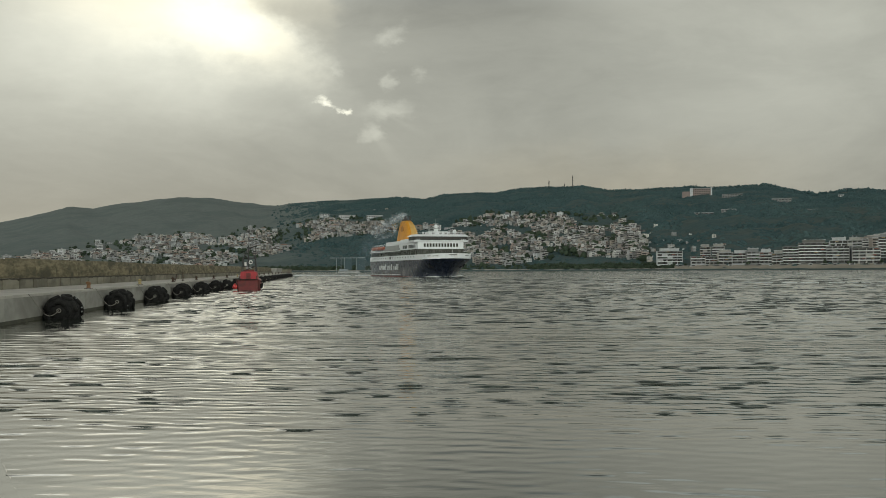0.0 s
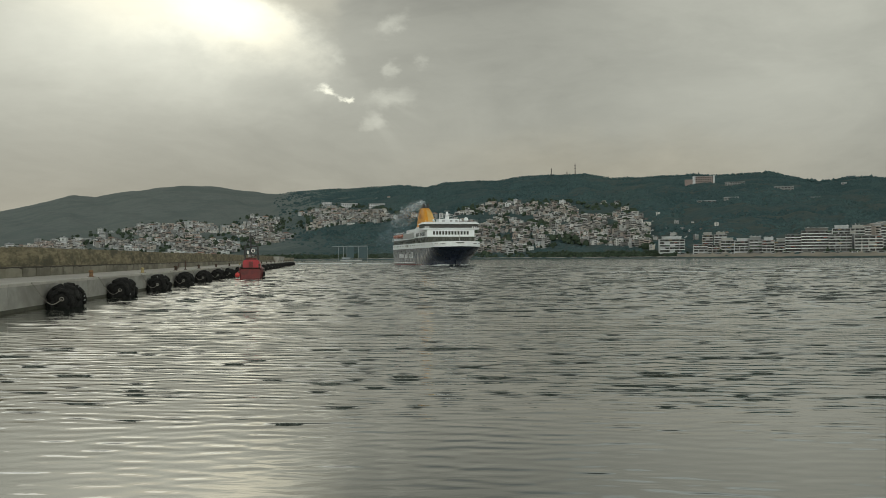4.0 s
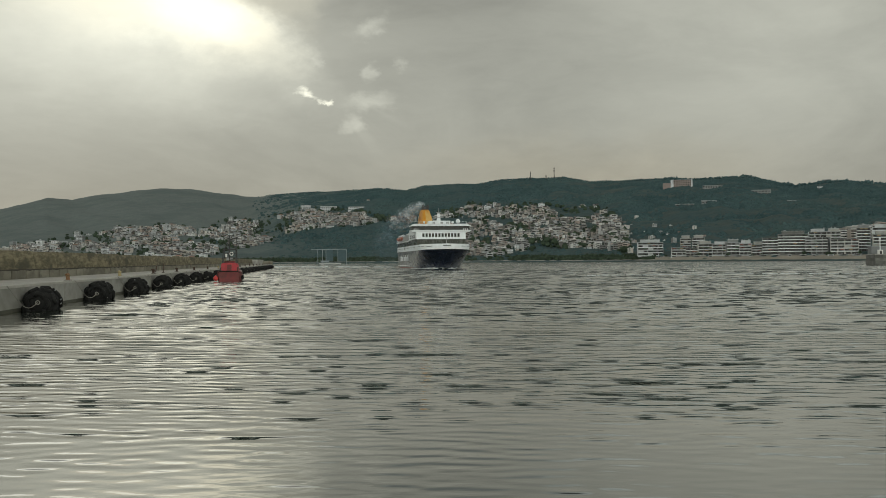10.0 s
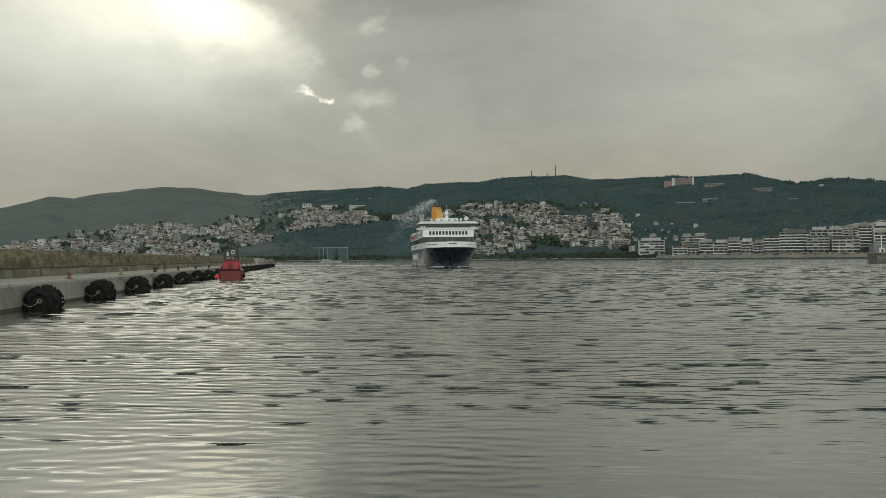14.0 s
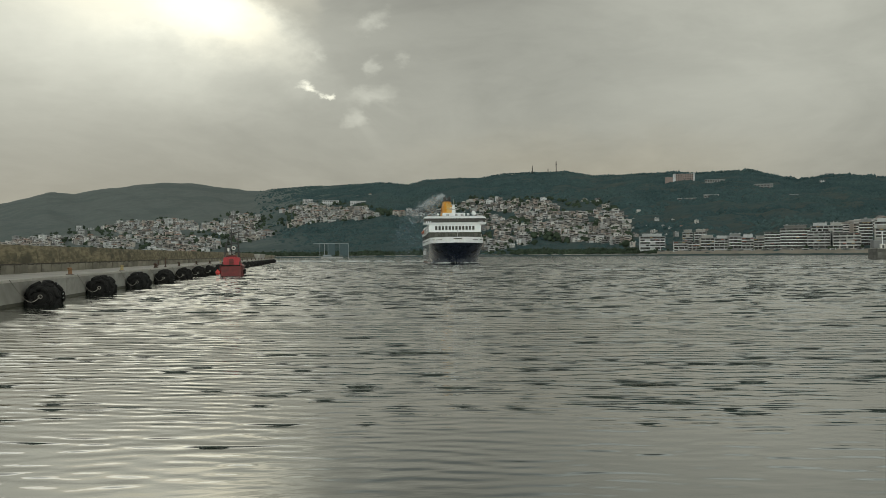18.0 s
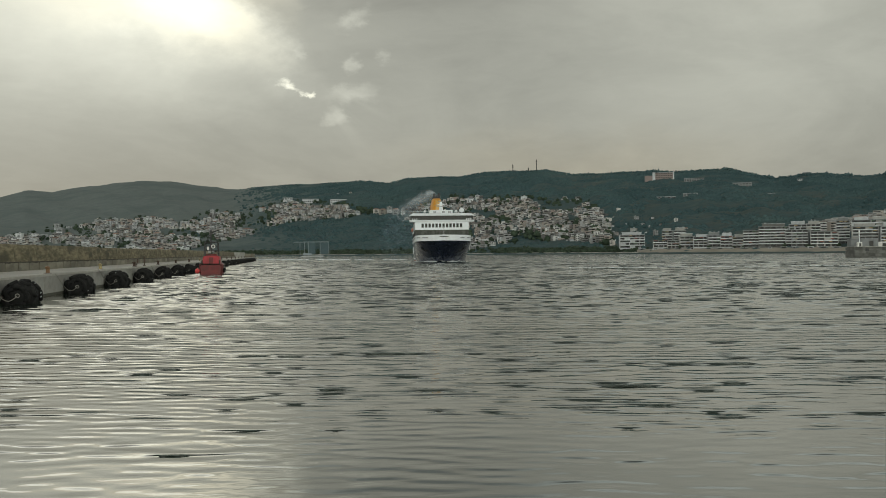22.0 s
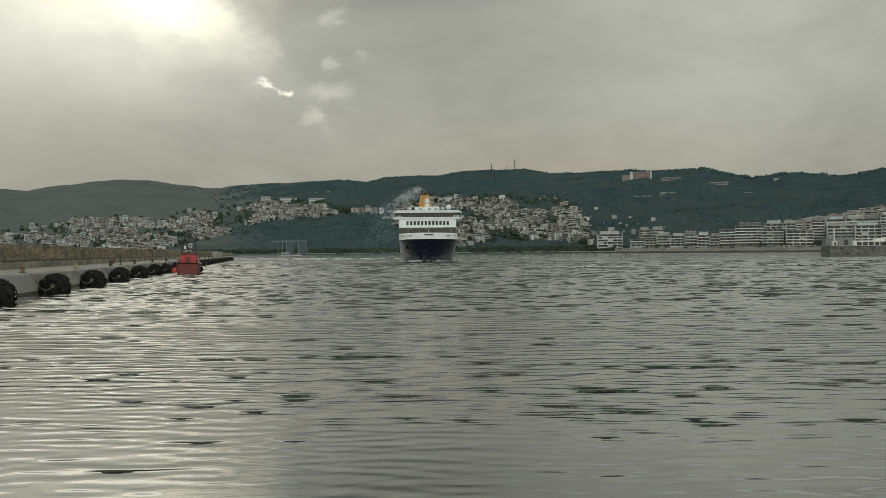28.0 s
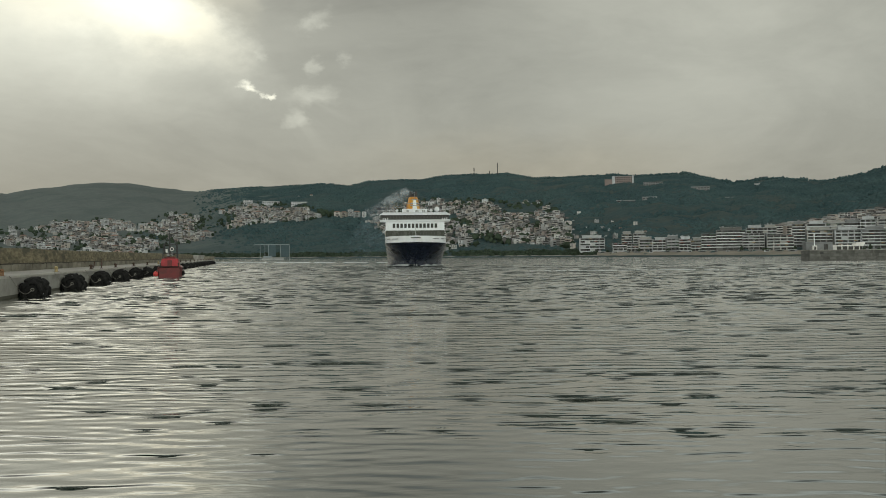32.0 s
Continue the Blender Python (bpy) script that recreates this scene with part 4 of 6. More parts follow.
# ------------------------------------------------------------------ ferry: x across, -y forward, waterline at z = 0, origin under the bridge front
def build_ferry():
    ship = thing("ferry", "large car ferry, navy hull, white decks, orange funnel", "ship")
    bow, stern = -19.0, 101.8

    def half(y, z):
        """Half breadth of the hull."""
        t = min(1.0, max(0.0, z / 7.7))
        stem = -8.5 - 10.5 * t ** 1.25                       # raked stem
        run = 26 - 15 * t                                   # length over which it fills out
        u = min(1.0, max(0.0, (y - stem) / run))
        full = 9.9 + 0.6 * t
        w = full * (1 - (1 - u) ** (2.1 + 0.9 * t)) ** 0.85
        if y > stern - 12:
            w *= 1 - 0.06 * ((y - stern + 12) / 12) ** 2
        return max(0.04, w)

    def side_rows(levels, stations):
        rings = []
        for y in stations:
            left, right = [], []
            for z in levels:
                t = min(1.0, max(0.0, z / 7.7))
                stem = -8.5 - 10.5 * t ** 1.25
                yy = max(y, stem)
                w = half(yy, z)
                left.append((-w, yy, z))
                right.append((w, yy, z))
            rings.append(left + right[::-1])
        return rings

    stations = [-19, -18, -17, -16, -15, -14, -13, -12, -11, -10, -9, -8, -6.5, -5, -3, -1, 2, 5, 9, 14, 20, 30, 45, 60, 75, 88, 95, stern]
    hull = part("hull", Geo().loft(side_rows([-1.5, 0.55, 1.5, 2.8, 4.2, 5.6, 6.8, 7.75], stations)), NAVY, ship, "navy blue hull with flared bow", smooth=True)
    part("boot_topping", Geo().loft([[(p[0] * 1.004, p[1] - 0.03, p[2]) for p in r] for r in side_rows([-1.0, 0.0, 0.42], stations)]), BOOT, hull, "dull red band at the waterline", smooth=True)
    for sx in (-1, 1):
        line = [(sx * (half(y, 1.1) + 0.05), y, 1.1) for y in range(34, 101, 4)]
        part("sheer_line", Geo().tube(line, 0.13, 4), WHITE, hull)
        # company lettering stands as plain white bars
        for y0, w, h in ((55, 1.2, 3.0), (57.2, 0.7, 3.0), (59, 1.3, 2.1), (61.5, 1.3, 2.1), (66, 1.4, 3.0), (68.6, 0.9, 2.6), (70.4, 1.3, 2.1), (72.6, 1.0, 2.1), (76, 1.2, 3.0), (78.2, 1.3, 2.1), (80.4, 0.9, 2.1), (82.2, 0.9, 2.1), (84.0, 0.6, 2.8), (85.4, 1.3, 2.1), (87.5, 1.2, 2.1)):
            part("letter_bar", box(sx * 10.5 - 0.05, sx * 10.5 + 0.05, 36 + (y0 - 55) * 1.2, 36 + (y0 - 55) * 1.2 + w * 0.85, 3.3, 3.3 + h * 0.95), WHITE, hull)
        part("anchor_pocket", Geo().loft([[(sx * (half(-9, 5.2) + 0.02 + 0.1 * q), -9 + 0.9 * math.cos(a) - 0.1 * q, 5.2 + 0.9 * math.sin(a)) for a in (2 * math.pi * j / 10 for j in range(10))] for q in (0, 1)]), SOOT, hull)
        anch = part("anchor", Geo().tube([(sx * (half(-9, 5.4) + 0.25), -9.3, 5.6), (sx * (half(-9, 4.2) + 0.3), -9.1, 4.2)], 0.2, 6), SOOT, hull)
        part("fluke", Geo().tube([(sx * (half(-9.9, 4.6) + 0.3), -10.0, 4.8), (sx * (half(-9, 4.1) + 0.35), -9.0, 4.1), (sx * (half(-8.2, 4.6) + 0.3), -8.1, 4.8)], 0.2, 6), SOOT, anch)
    # white upper strake that runs round the bow as a bulwark
    levels = [7.7, 8.9, 9.9]

    def strake(y, z):
        q = half(y, 7.7)
        return q + 0.05
    rings = []
    for y in stations:
        yy = max(y, bow)
        rings.append([(-strake(yy, z), yy - (0.25 if y < -10 else 0), z + max(0, (-y - 8) * 0.035)) for z in levels] + [(strake(yy, z), yy - (0.25 if y < -10 else 0), z + max(0, (-y - 8) * 0.035)) for z in reversed(levels)])
    upper = part("upper_strake", Geo().loft(rings), WHITE, ship, "white upper hull band round the bow", smooth=True)
    for sx in (-1, 1):
        for y in range(6, 96, 5):
            part("scupper", box(sx * 10.56 - 0.03, sx * 10.56 + 0.03, y, y + 1.1, 8.9, 9.35), SOOT, upper)
        part("pilot_door", box(sx * 10.57 - 0.03, sx * 10.57 + 0.03, 50, 53.2, 8.5, 9.7), SOOT, upper)
        part("mooring_port", box(sx * 8.2 - 0.7, sx * 8.2 + 0.7, -9.4, -8.2, 9.0, 9.4, None), SOOT, upper)
    for sx in (-1, 1):
        for y in (-16.6, -14.2, -11.0):
            w = strake(y, 0)
            part("mooring_slot", Geo().tube([(sx * (w - 0.1), y - 0.95, 9.25), (sx * (strake(y + 1.3, 0) + 0.02), y + 0.6, 9.2)], 0.10, 6), SOOT, upper)
    part("fairlead", box(-1.6, 1.6, -19.45, -18.9, 9.4, 9.75).mesh("fairlead", SOOT, bevel=0.05), None, upper)
    # dark glazed deck right round the front and along the sides
    W2 = 10.35
    glaz = part("glazed_deck", Geo().box(-W2, W2, -1.2, 96.0, 9.85, 12.45), BAND, ship, "dark tinted window deck")
    for i in range(21):
        x = -W2 + 0.5 + i * (2 * W2 - 1) / 20
        part("mullion", box(x - 0.07, x + 0.07, -1.26, -1.19, 10.3, 11.7), SOOT, glaz)
    for sx in (-1, 1):
        for y in range(2, 96, 4):
            part("mullion", box(sx * W2 - 0.05, sx * W2 + 0.05, y, y + 0.18, 10.3, 11.9), SOOT, glaz)
    part("sill_band", box(-W2 - 0.12, W2 + 0.12, -1.45, 96.5, 9.75, 10.05).mesh("sill_band", WHITE, bevel=0.06), None, glaz)
    # front house with the square windows
    front = part("front_house", Geo().box(-10.45, 10.45, -0.9, 33, 12.45, 15.6), WHITE, ship, "white accommodation front")
    part("cornice", box(-10.6, 10.6, -1.05, 34, 12.45, 12.7).mesh("cornice", WHITE, bevel=0.05), None, front)
    for i in range(12):
        x = -7.45 + i * 1.35
        w = part("window", box(x - 0.42, x + 0.42, -1.0, -0.85, 13.4, 14.85).mesh("window", GLASS, bevel=0.04), None, front)
        part("frame", box(x - 0.50, x + 0.50, -0.96, -0.86, 13.32, 14.93), STEEL, w)
    for sx in (-1, 1):
        for y, w in ((3.5, 12), (18.5, 8)):
            part("side_glazing", box(sx * 10.46 - 0.05, sx * 10.46 + 0.05, y, y + w, 13.0, 14.6), GLASS, front)
            for j in range(int(w / 1.5)):
                part("mullion", box(sx * 10.48 - 0.06, sx * 10.48 + 0.06, y + 1.5 * j, y + 1.5 * j + 0.22, 13.0, 14.6), WHITE, front)
    # bridge with its wings and the overhanging roof
    bridge = part("bridge", Geo().box(-12.2, 12.2, -0.6, 9.0, 15.9, 18.0), GLASS, ship, "dark wheelhouse window band")
    part("bridge_deck", Geo().loft([[(-12.4, -1.3, 15.55), (12.4, -1.3, 15.55), (12.4, 9.6, 15.55), (-12.4, 9.6, 15.55)], [(-12.6, -1.6, 16.3), (12.6, -1.6, 16.3), (12.6, 9.8, 16.3), (-12.6, 9.8, 16.3)]]), WHITE, bridge)
    for i in range(23):
        x = -11.9 + i * 23.8 / 22
        part("mullion", box(x - 0.06, x + 0.06, -0.72, -0.58, 16.3, 18.0), SOOT, bridge)
    for x in (-11.3, -10.5, -9.7, 9.7, 10.5, 11.3):
        part("wing_post", box(x - 0.16, x + 0.16, -0.75, -0.6, 16.3, 16.9), WHITE, bridge)
    part("bridge_roof", Geo().loft([[(-12.65, -1.7, 17.95), (12.65, -1.7, 17.95), (12.65, 10.4, 17.95), (-12.65, 10.4, 17.95)], [(-12.3, -1.5, 18.3), (12.3, -1.5, 18.3), (12.3, 10.2, 18.3), (-12.3, 10.2, 18.3)],
                                    [(-11.2, -0.2, 18.95), (11.2, -0.2, 18.95), (11.2, 9.5, 18.95), (-11.2, 9.5, 18.95)]]), WHITE, bridge, "white flared bridge roof")
    rail = part("roof_rail", Geo().tube([(-11, -0.1, 19.75), (11, -0.1, 19.75)], 0.05, 4), WHITE, bridge)
    for i in range(12):
        part("stanchion", Geo().tube([(-11 + 2 * i, -0.1, 18.9), (-11 + 2 * i, -0.1, 19.75)], 0.04, 4), WHITE, rail)
    # roof house, radar mast and domes
    top = part("roof_house", box(-4.6, 4.4, 2.2, 9.0, 18.9, 20.3).mesh("roof_house", WHITE, bevel=0.12), None, ship)
    for x in (-3.2, 0.2, 2.6):
        part("locker", box(x, x + 1.1, 2.0, 2.25, 19.0, 19.9), STEEL, top)
    mast = part("radar_mast", Geo().loft([[(-0.8, 6.2, 20.2), (0.8, 6.2, 20.2), (0.8, 8.0, 20.2), (-0.8, 8.0, 20.2)], [(-0.45, 6.8, 23.6), (0.45, 6.8, 23.6), (0.45, 7.7, 23.6), (-0.45, 7.7, 23.6)]]), WHITE, ship)
    part("yard", Geo().tube([(-2.6, 7.2, 22.4), (2.6, 7.2, 22.4)], 0.12, 5), STEEL, mast)
    part("scanner", box(-1.7, 1.7, 6.3, 6.6, 21.6, 21.9), STEEL, mast)
    part("scanner", box(-1.2, 1.2, 6.9, 7.2, 23.8, 24.05), STEEL, mast)
    part("aerial", Geo().tube([(0, 7.2, 23.6), (0, 7.2, 26.0)], 0.06, 5), STEEL, mast)
    part("platform", box(-1.3, 1.3, 6.2, 8.2, 22.55, 22.7), WHITE, mast)
    for x, y, r in ((8.0, 4.5, 0.95), (5.9, 6.0, 0.55), (-6.4, 5.5, 0.5)):
        dome = part("dome", Geo().lathe([(r * 0.4, 0), (r * 0.9, r * 0.35), (r, r * 0.9), (r * 0.8, r * 1.5), (r * 0.35, r * 1.85), (0.03, r * 1.95)], 14, pose(x, y, 19.35)), WHITE, ship, "white satellite dome", smooth=True)
        part("pedestal", Geo().lathe([(0.3, -0.5), (0.25, 0.1)], 8, pose(x, y, 19.35)), STEEL, dome)
    # house aft of the bridge, open decks, lifeboats
    aft = part("boat_deck_house", Geo().box(-8.6, 8.6, 33, 90, 12.2, 14.6), WHITE, ship)
    for sx in (-1, 1):
        for j in range(14):
            part("window", box(sx * 8.63 - 0.05, sx * 8.63 + 0.05, 35 + 3.8 * j, 37 + 3.8 * j, 12.9, 13.9), GLASS, aft)
    part("funnel_house", box(-6.2, 6.2, 38, 80, 14.6, 17.4).mesh("funnel_house", WHITE, bevel=0.1), None, ship)
    upper_deck = part("upper_deck", box(-10.45, 10.45, 9.0, 46, 15.3, 15.65), WHITE, ship)
    part("upper_house", box(-8.8, 8.8, 9.2, 38, 15.65, 17.6).mesh("upper_house", WHITE, bevel=0.1), None, upper_deck)
    part("deck_edge", box(-10.5, 10.5, 33, 100, 12.15, 12.5), WHITE, ship)
    for sx in (-1, 1):
        for y in range(34, 64, 6):
            part("screen", box(sx * 10.4 - 0.06, sx * 10.4 + 0.06, y, y + 5.6, 12.5, 15.0), STEEL, ship, "grey windbreak screen")
        for y in (66, 76, 86):
            boat = part("lifeboat", Geo().loft([[(sx * 9.9 + w * math.cos(a), y + t, 14.3 + (0.9 if math.sin(a) < 0 else 0.75) * h * math.sin(a)) for a in (2 * math.pi * j / 10 for j in range(10))] for t, w, h in ((0, 0.15, 0.5), (0.6, 0.8, 0.9), (2, 1.25, 1.15), (4.5, 1.3, 1.2), (7, 1.2, 1.15), (8.4, 0.7, 0.9), (9, 0.15, 0.5))]), LIFEBOAT, ship, "enclosed orange lifeboat", smooth=True)
            for t in (1.2, 7.8):
                part("davit", Geo().tube([(sx * 8.8, y + t, 12.4), (sx * 8.9, y + t, 15.6), (sx * 9.9, y + t, 16.1), (sx * 10.2, y + t, 15.4)], 0.16, 5), WHITE, boat)
    stern_rail = part("stern_rail", Geo().tube([(-10.3, 60, 13.5), (-10.3, 100, 13.4), (10.3, 100, 13.4), (10.3, 60, 13.5)], 0.07, 4), WHITE, ship)
    for sx in (-1, 1):
        for y in range(60, 101, 4):
            part("stanchion", Geo().tube([(sx * 10.3, y, 12.4), (sx * 10.3, y, 13.5)], 0.06, 4), WHITE, stern_rail)
    part("stern_house", box(-9.8, 9.8, 88, 99.5, 9.9, 14.2).mesh("stern_house", WHITE, bevel=0.1), None, ship)
    # funnel: raked casing, pipes and a plain dark emblem
    rings = []
    for z, y0, y1, w in ((15.3, 45.0, 73.5, 3.4), (20.5, 48.5, 71.0, 2.9), (24, 52.0, 69.0, 2.4), (25.6, 54.5, 68.0, 2.1), (26.4, 56.6, 67.2, 1.8)):
        c, h = (y0 + y1) / 2, (y1 - y0) / 2
        rings.append([(w * (abs(math.cos(a)) ** 0.55) * (1 if math.cos(a) > 0 else -1), c + h * (abs(math.sin(a)) ** 0.7) * (1 if math.sin(a) > 0 else -1), z) for a in (2 * math.pi * (j + 0.5) / 20 for j in range(20))])
    fun = part("funnel", Geo().loft(rings), ORANGE, ship, "orange-yellow raked funnel", smooth=True)
    part("cowl", Geo().loft([[(p[0] * 0.86, 61 + (p[1] - 61) * 0.86, p[2] - 0.05) for p in rings[-1]], [(p[0] * 0.8, 61 + (p[1] - 61) * 0.8, 26.8) for p in rings[-1]]]), SOOT, fun)
    for x, y, h in ((-1.1, 58, 28.6), (0.1, 60.5, 28.3), (1.2, 58.5, 28.7), (-0.6, 64, 27.8)):
        part("exhaust_pipe", Geo().tube([(x, y, 26.2), (x, y + 0.3, h)], 0.55, 8), SOOT, fun, smooth=True)
    for sx in (-1, 1):
        part("emblem", Geo().loft([[(sx * (2.72 + 0.1 * q), 58.5 + 3.0 * math.cos(a), 22 + 1.7 * math.sin(a)) for a in (2 * math.pi * j / 12 for j in range(12))] for q in (0, 1)]), surface("emblem_ochre", (0.42, 0.18, 0.03), (0.48, 0.22, 0.04), 1, 0.5), fun)
    part("front_panel", Geo().loft([[(-0.7, 45.3, 17.0), (2.2, 45.6, 17.0), (2.2, 47.5, 17.0), (-0.7, 47.5, 17.0)], [(-0.7, 48.3, 20.5), (2.4, 48.6, 20.5), (2.4, 50.5, 20.5), (-0.7, 50.5, 20.5)], [(-0.6, 51.8, 24.0), (1.8, 52.1, 24.0), (1.8, 54.0, 24.0), (-0.6, 54.0, 24.0)], [(-0.6, 54.3, 25.5), (1.5, 54.6, 25.5), (1.5, 56, 25.5), (-0.6, 56, 25.5)]]), BUFF, fun, "buff panel on the funnel front")
    part("jackstaff", Geo().tube([(0, -18.2, 9.9), (0, -18.0, 13.4)], [0.11, 0.06], 5), STEEL, ship)
    part("windlass", box(-3.0, 3.0, -10.5, -8.0, 8.9, 10.35).mesh("windlass", STEEL, bevel=0.15), None, ship)
    fun.location.z += 1.4
    # water thrown up along the waterline
    g = random.Random(6)
    for sx in (-1, 1):
        geo = Geo()
        rings = []
        for i in range(26):
            y = -9.2 + i * 1.5
            w = half(max(y, -8.4), 0.2)
            out = (0.7 + 0.9 * g.random()) * (1.7 if i < 9 else 0.9) * (1 - 0.5 * i / 25)
            h = 0.14 + 0.5 * g.random() * (1 - i / 26) * (1.5 if i < 7 else 0.5)
            rings.append([(sx * (w - 0.2), y, 0.0), (sx * (w - 0.05), y, h), (sx * (w + out * 0.6), y - 0.1, h * 0.7), (sx * (w + out), y, 0.01)])
        geo.loft(rings, close=False)
        part("bow_foam", geo, FOAM_AND_GLINT, ship, "white foam at the waterline", smooth=True)
    return ship


ferry = build_ferry()


def build_smoke():
    """Exhaust haze in loose rigid puffs that drift off the funnel."""
    plume = thing("smoke_plume", "thin grey diesel smoke drifting from the funnel", "smoke")
    g = random.Random(12)
    puffs = []
    for i in range(11):
        t = i / 8
        bm = bmesh.new()
        bmesh.ops.create_icosphere(bm, subdivisions=3, radius=1.0)
        r = 1.5 + 3.1 * t ** 0.8 if i < 9 else 7.0
        off = g.random() * 50
        for v in bm.verts:
            n = noise.fractal(v.co * 1.3 + Vector((off, 0, 0)), 0.9, 2.0, 4)
            v.co *= r * (1 + 0.38 * n)
            v.co.z *= 0.85 if i < 9 else 1.25
            v.co.x *= 1.2
        me = bpy.data.meshes.new("puff")
        bm.to_mesh(me)
        bm.free()
        me.materials.append(SMOKE if i < 9 else HAZE)
        me.shade_smooth()
        ob = part("puff", me, None, plume)
        puffs.append((ob, t, g.uniform(-1, 1), g.uniform(-1, 1)))
    return plume, puffs


plume, puffs = build_smoke()


# ------------------------------------------------------------------ town on the slopes
def make_house(name, label, w, d, floors, mat, roof="flat", cols=3, seed=1, deep=6.0):
    """A block of flats or a house; its front looks to -y; the walls go down into the slope."""
    g = random.Random(seed)
    hs = 3.0
    h = floors * hs
    b = thing(name, label, "building")
    part("shell", Geo().box(-w / 2, w / 2, 0, d, -deep, h), mat, b)
    if roof == "flat":
        part("roof", Geo().box(-w / 2 - 0.3, w / 2 + 0.3, -0.3, d + 0.3, h, h + 0.35).box(-w / 2 - 0.3, w / 2 + 0.3, -0.3, -0.05, h + 0.35, h + 1.0), FLAT_ROOF, b)
        bx = g.uniform(-w / 4, w / 4)
        part("stair_head", Geo().box(bx - 1.6, bx + 1.6, d * 0.4, d * 0.4 + 3.6, h + 0.35, h + 2.9), mat, b)
    else:
        o = 0.6
        part("roof", Geo().loft([[(-w / 2 - o, -o, h), (w / 2 + o, -o, h), (w / 2 + o, d + o, h), (-w / 2 - o, d + o, h)], [(-w / 4, d * 0.48, h + 2.4), (w / 4, d * 0.48, h + 2.4), (w / 4, d * 0.52, h + 2.4), (-w / 4, d * 0.52, h + 2.4)]]), TILES, b)
    pane = box(-0.9, 0.9, -0.06, 0.1, 0, 1.9).mesh("window", PANE)
    bay = w / cols
    wide = floors > 3 or g.random() < 0.4
    for f in range(floors):
        z = f * hs
        if f and wide:
            part("balcony", Geo().box(-w / 2 + 0.3, w / 2 - 0.3, -1.5, 0.02, z - 0.12, z + 0.12).box(-w / 2 + 0.3, w / 2 - 0.3, -1.5, -1.38, z + 0.12, z + 0.95), SLAB, b)
        for c in range(cols):
            if g.random() < 0.92:
                part("window", pane, None, b, m=Matrix.Translation((-w / 2 + bay * (c + 0.5), 0, z + 0.45)) @ Matrix.Diagonal((g.uniform(0.17, 0.27) * bay, 1, g.uniform(0.75, 1.0), 1)))
    return b


def settle_house(b, x, y, z, yaw, scale=1.0):
    return pose(x, y, z, 0, 0, yaw) @ Matrix.Diagonal((scale, scale, scale, 1))


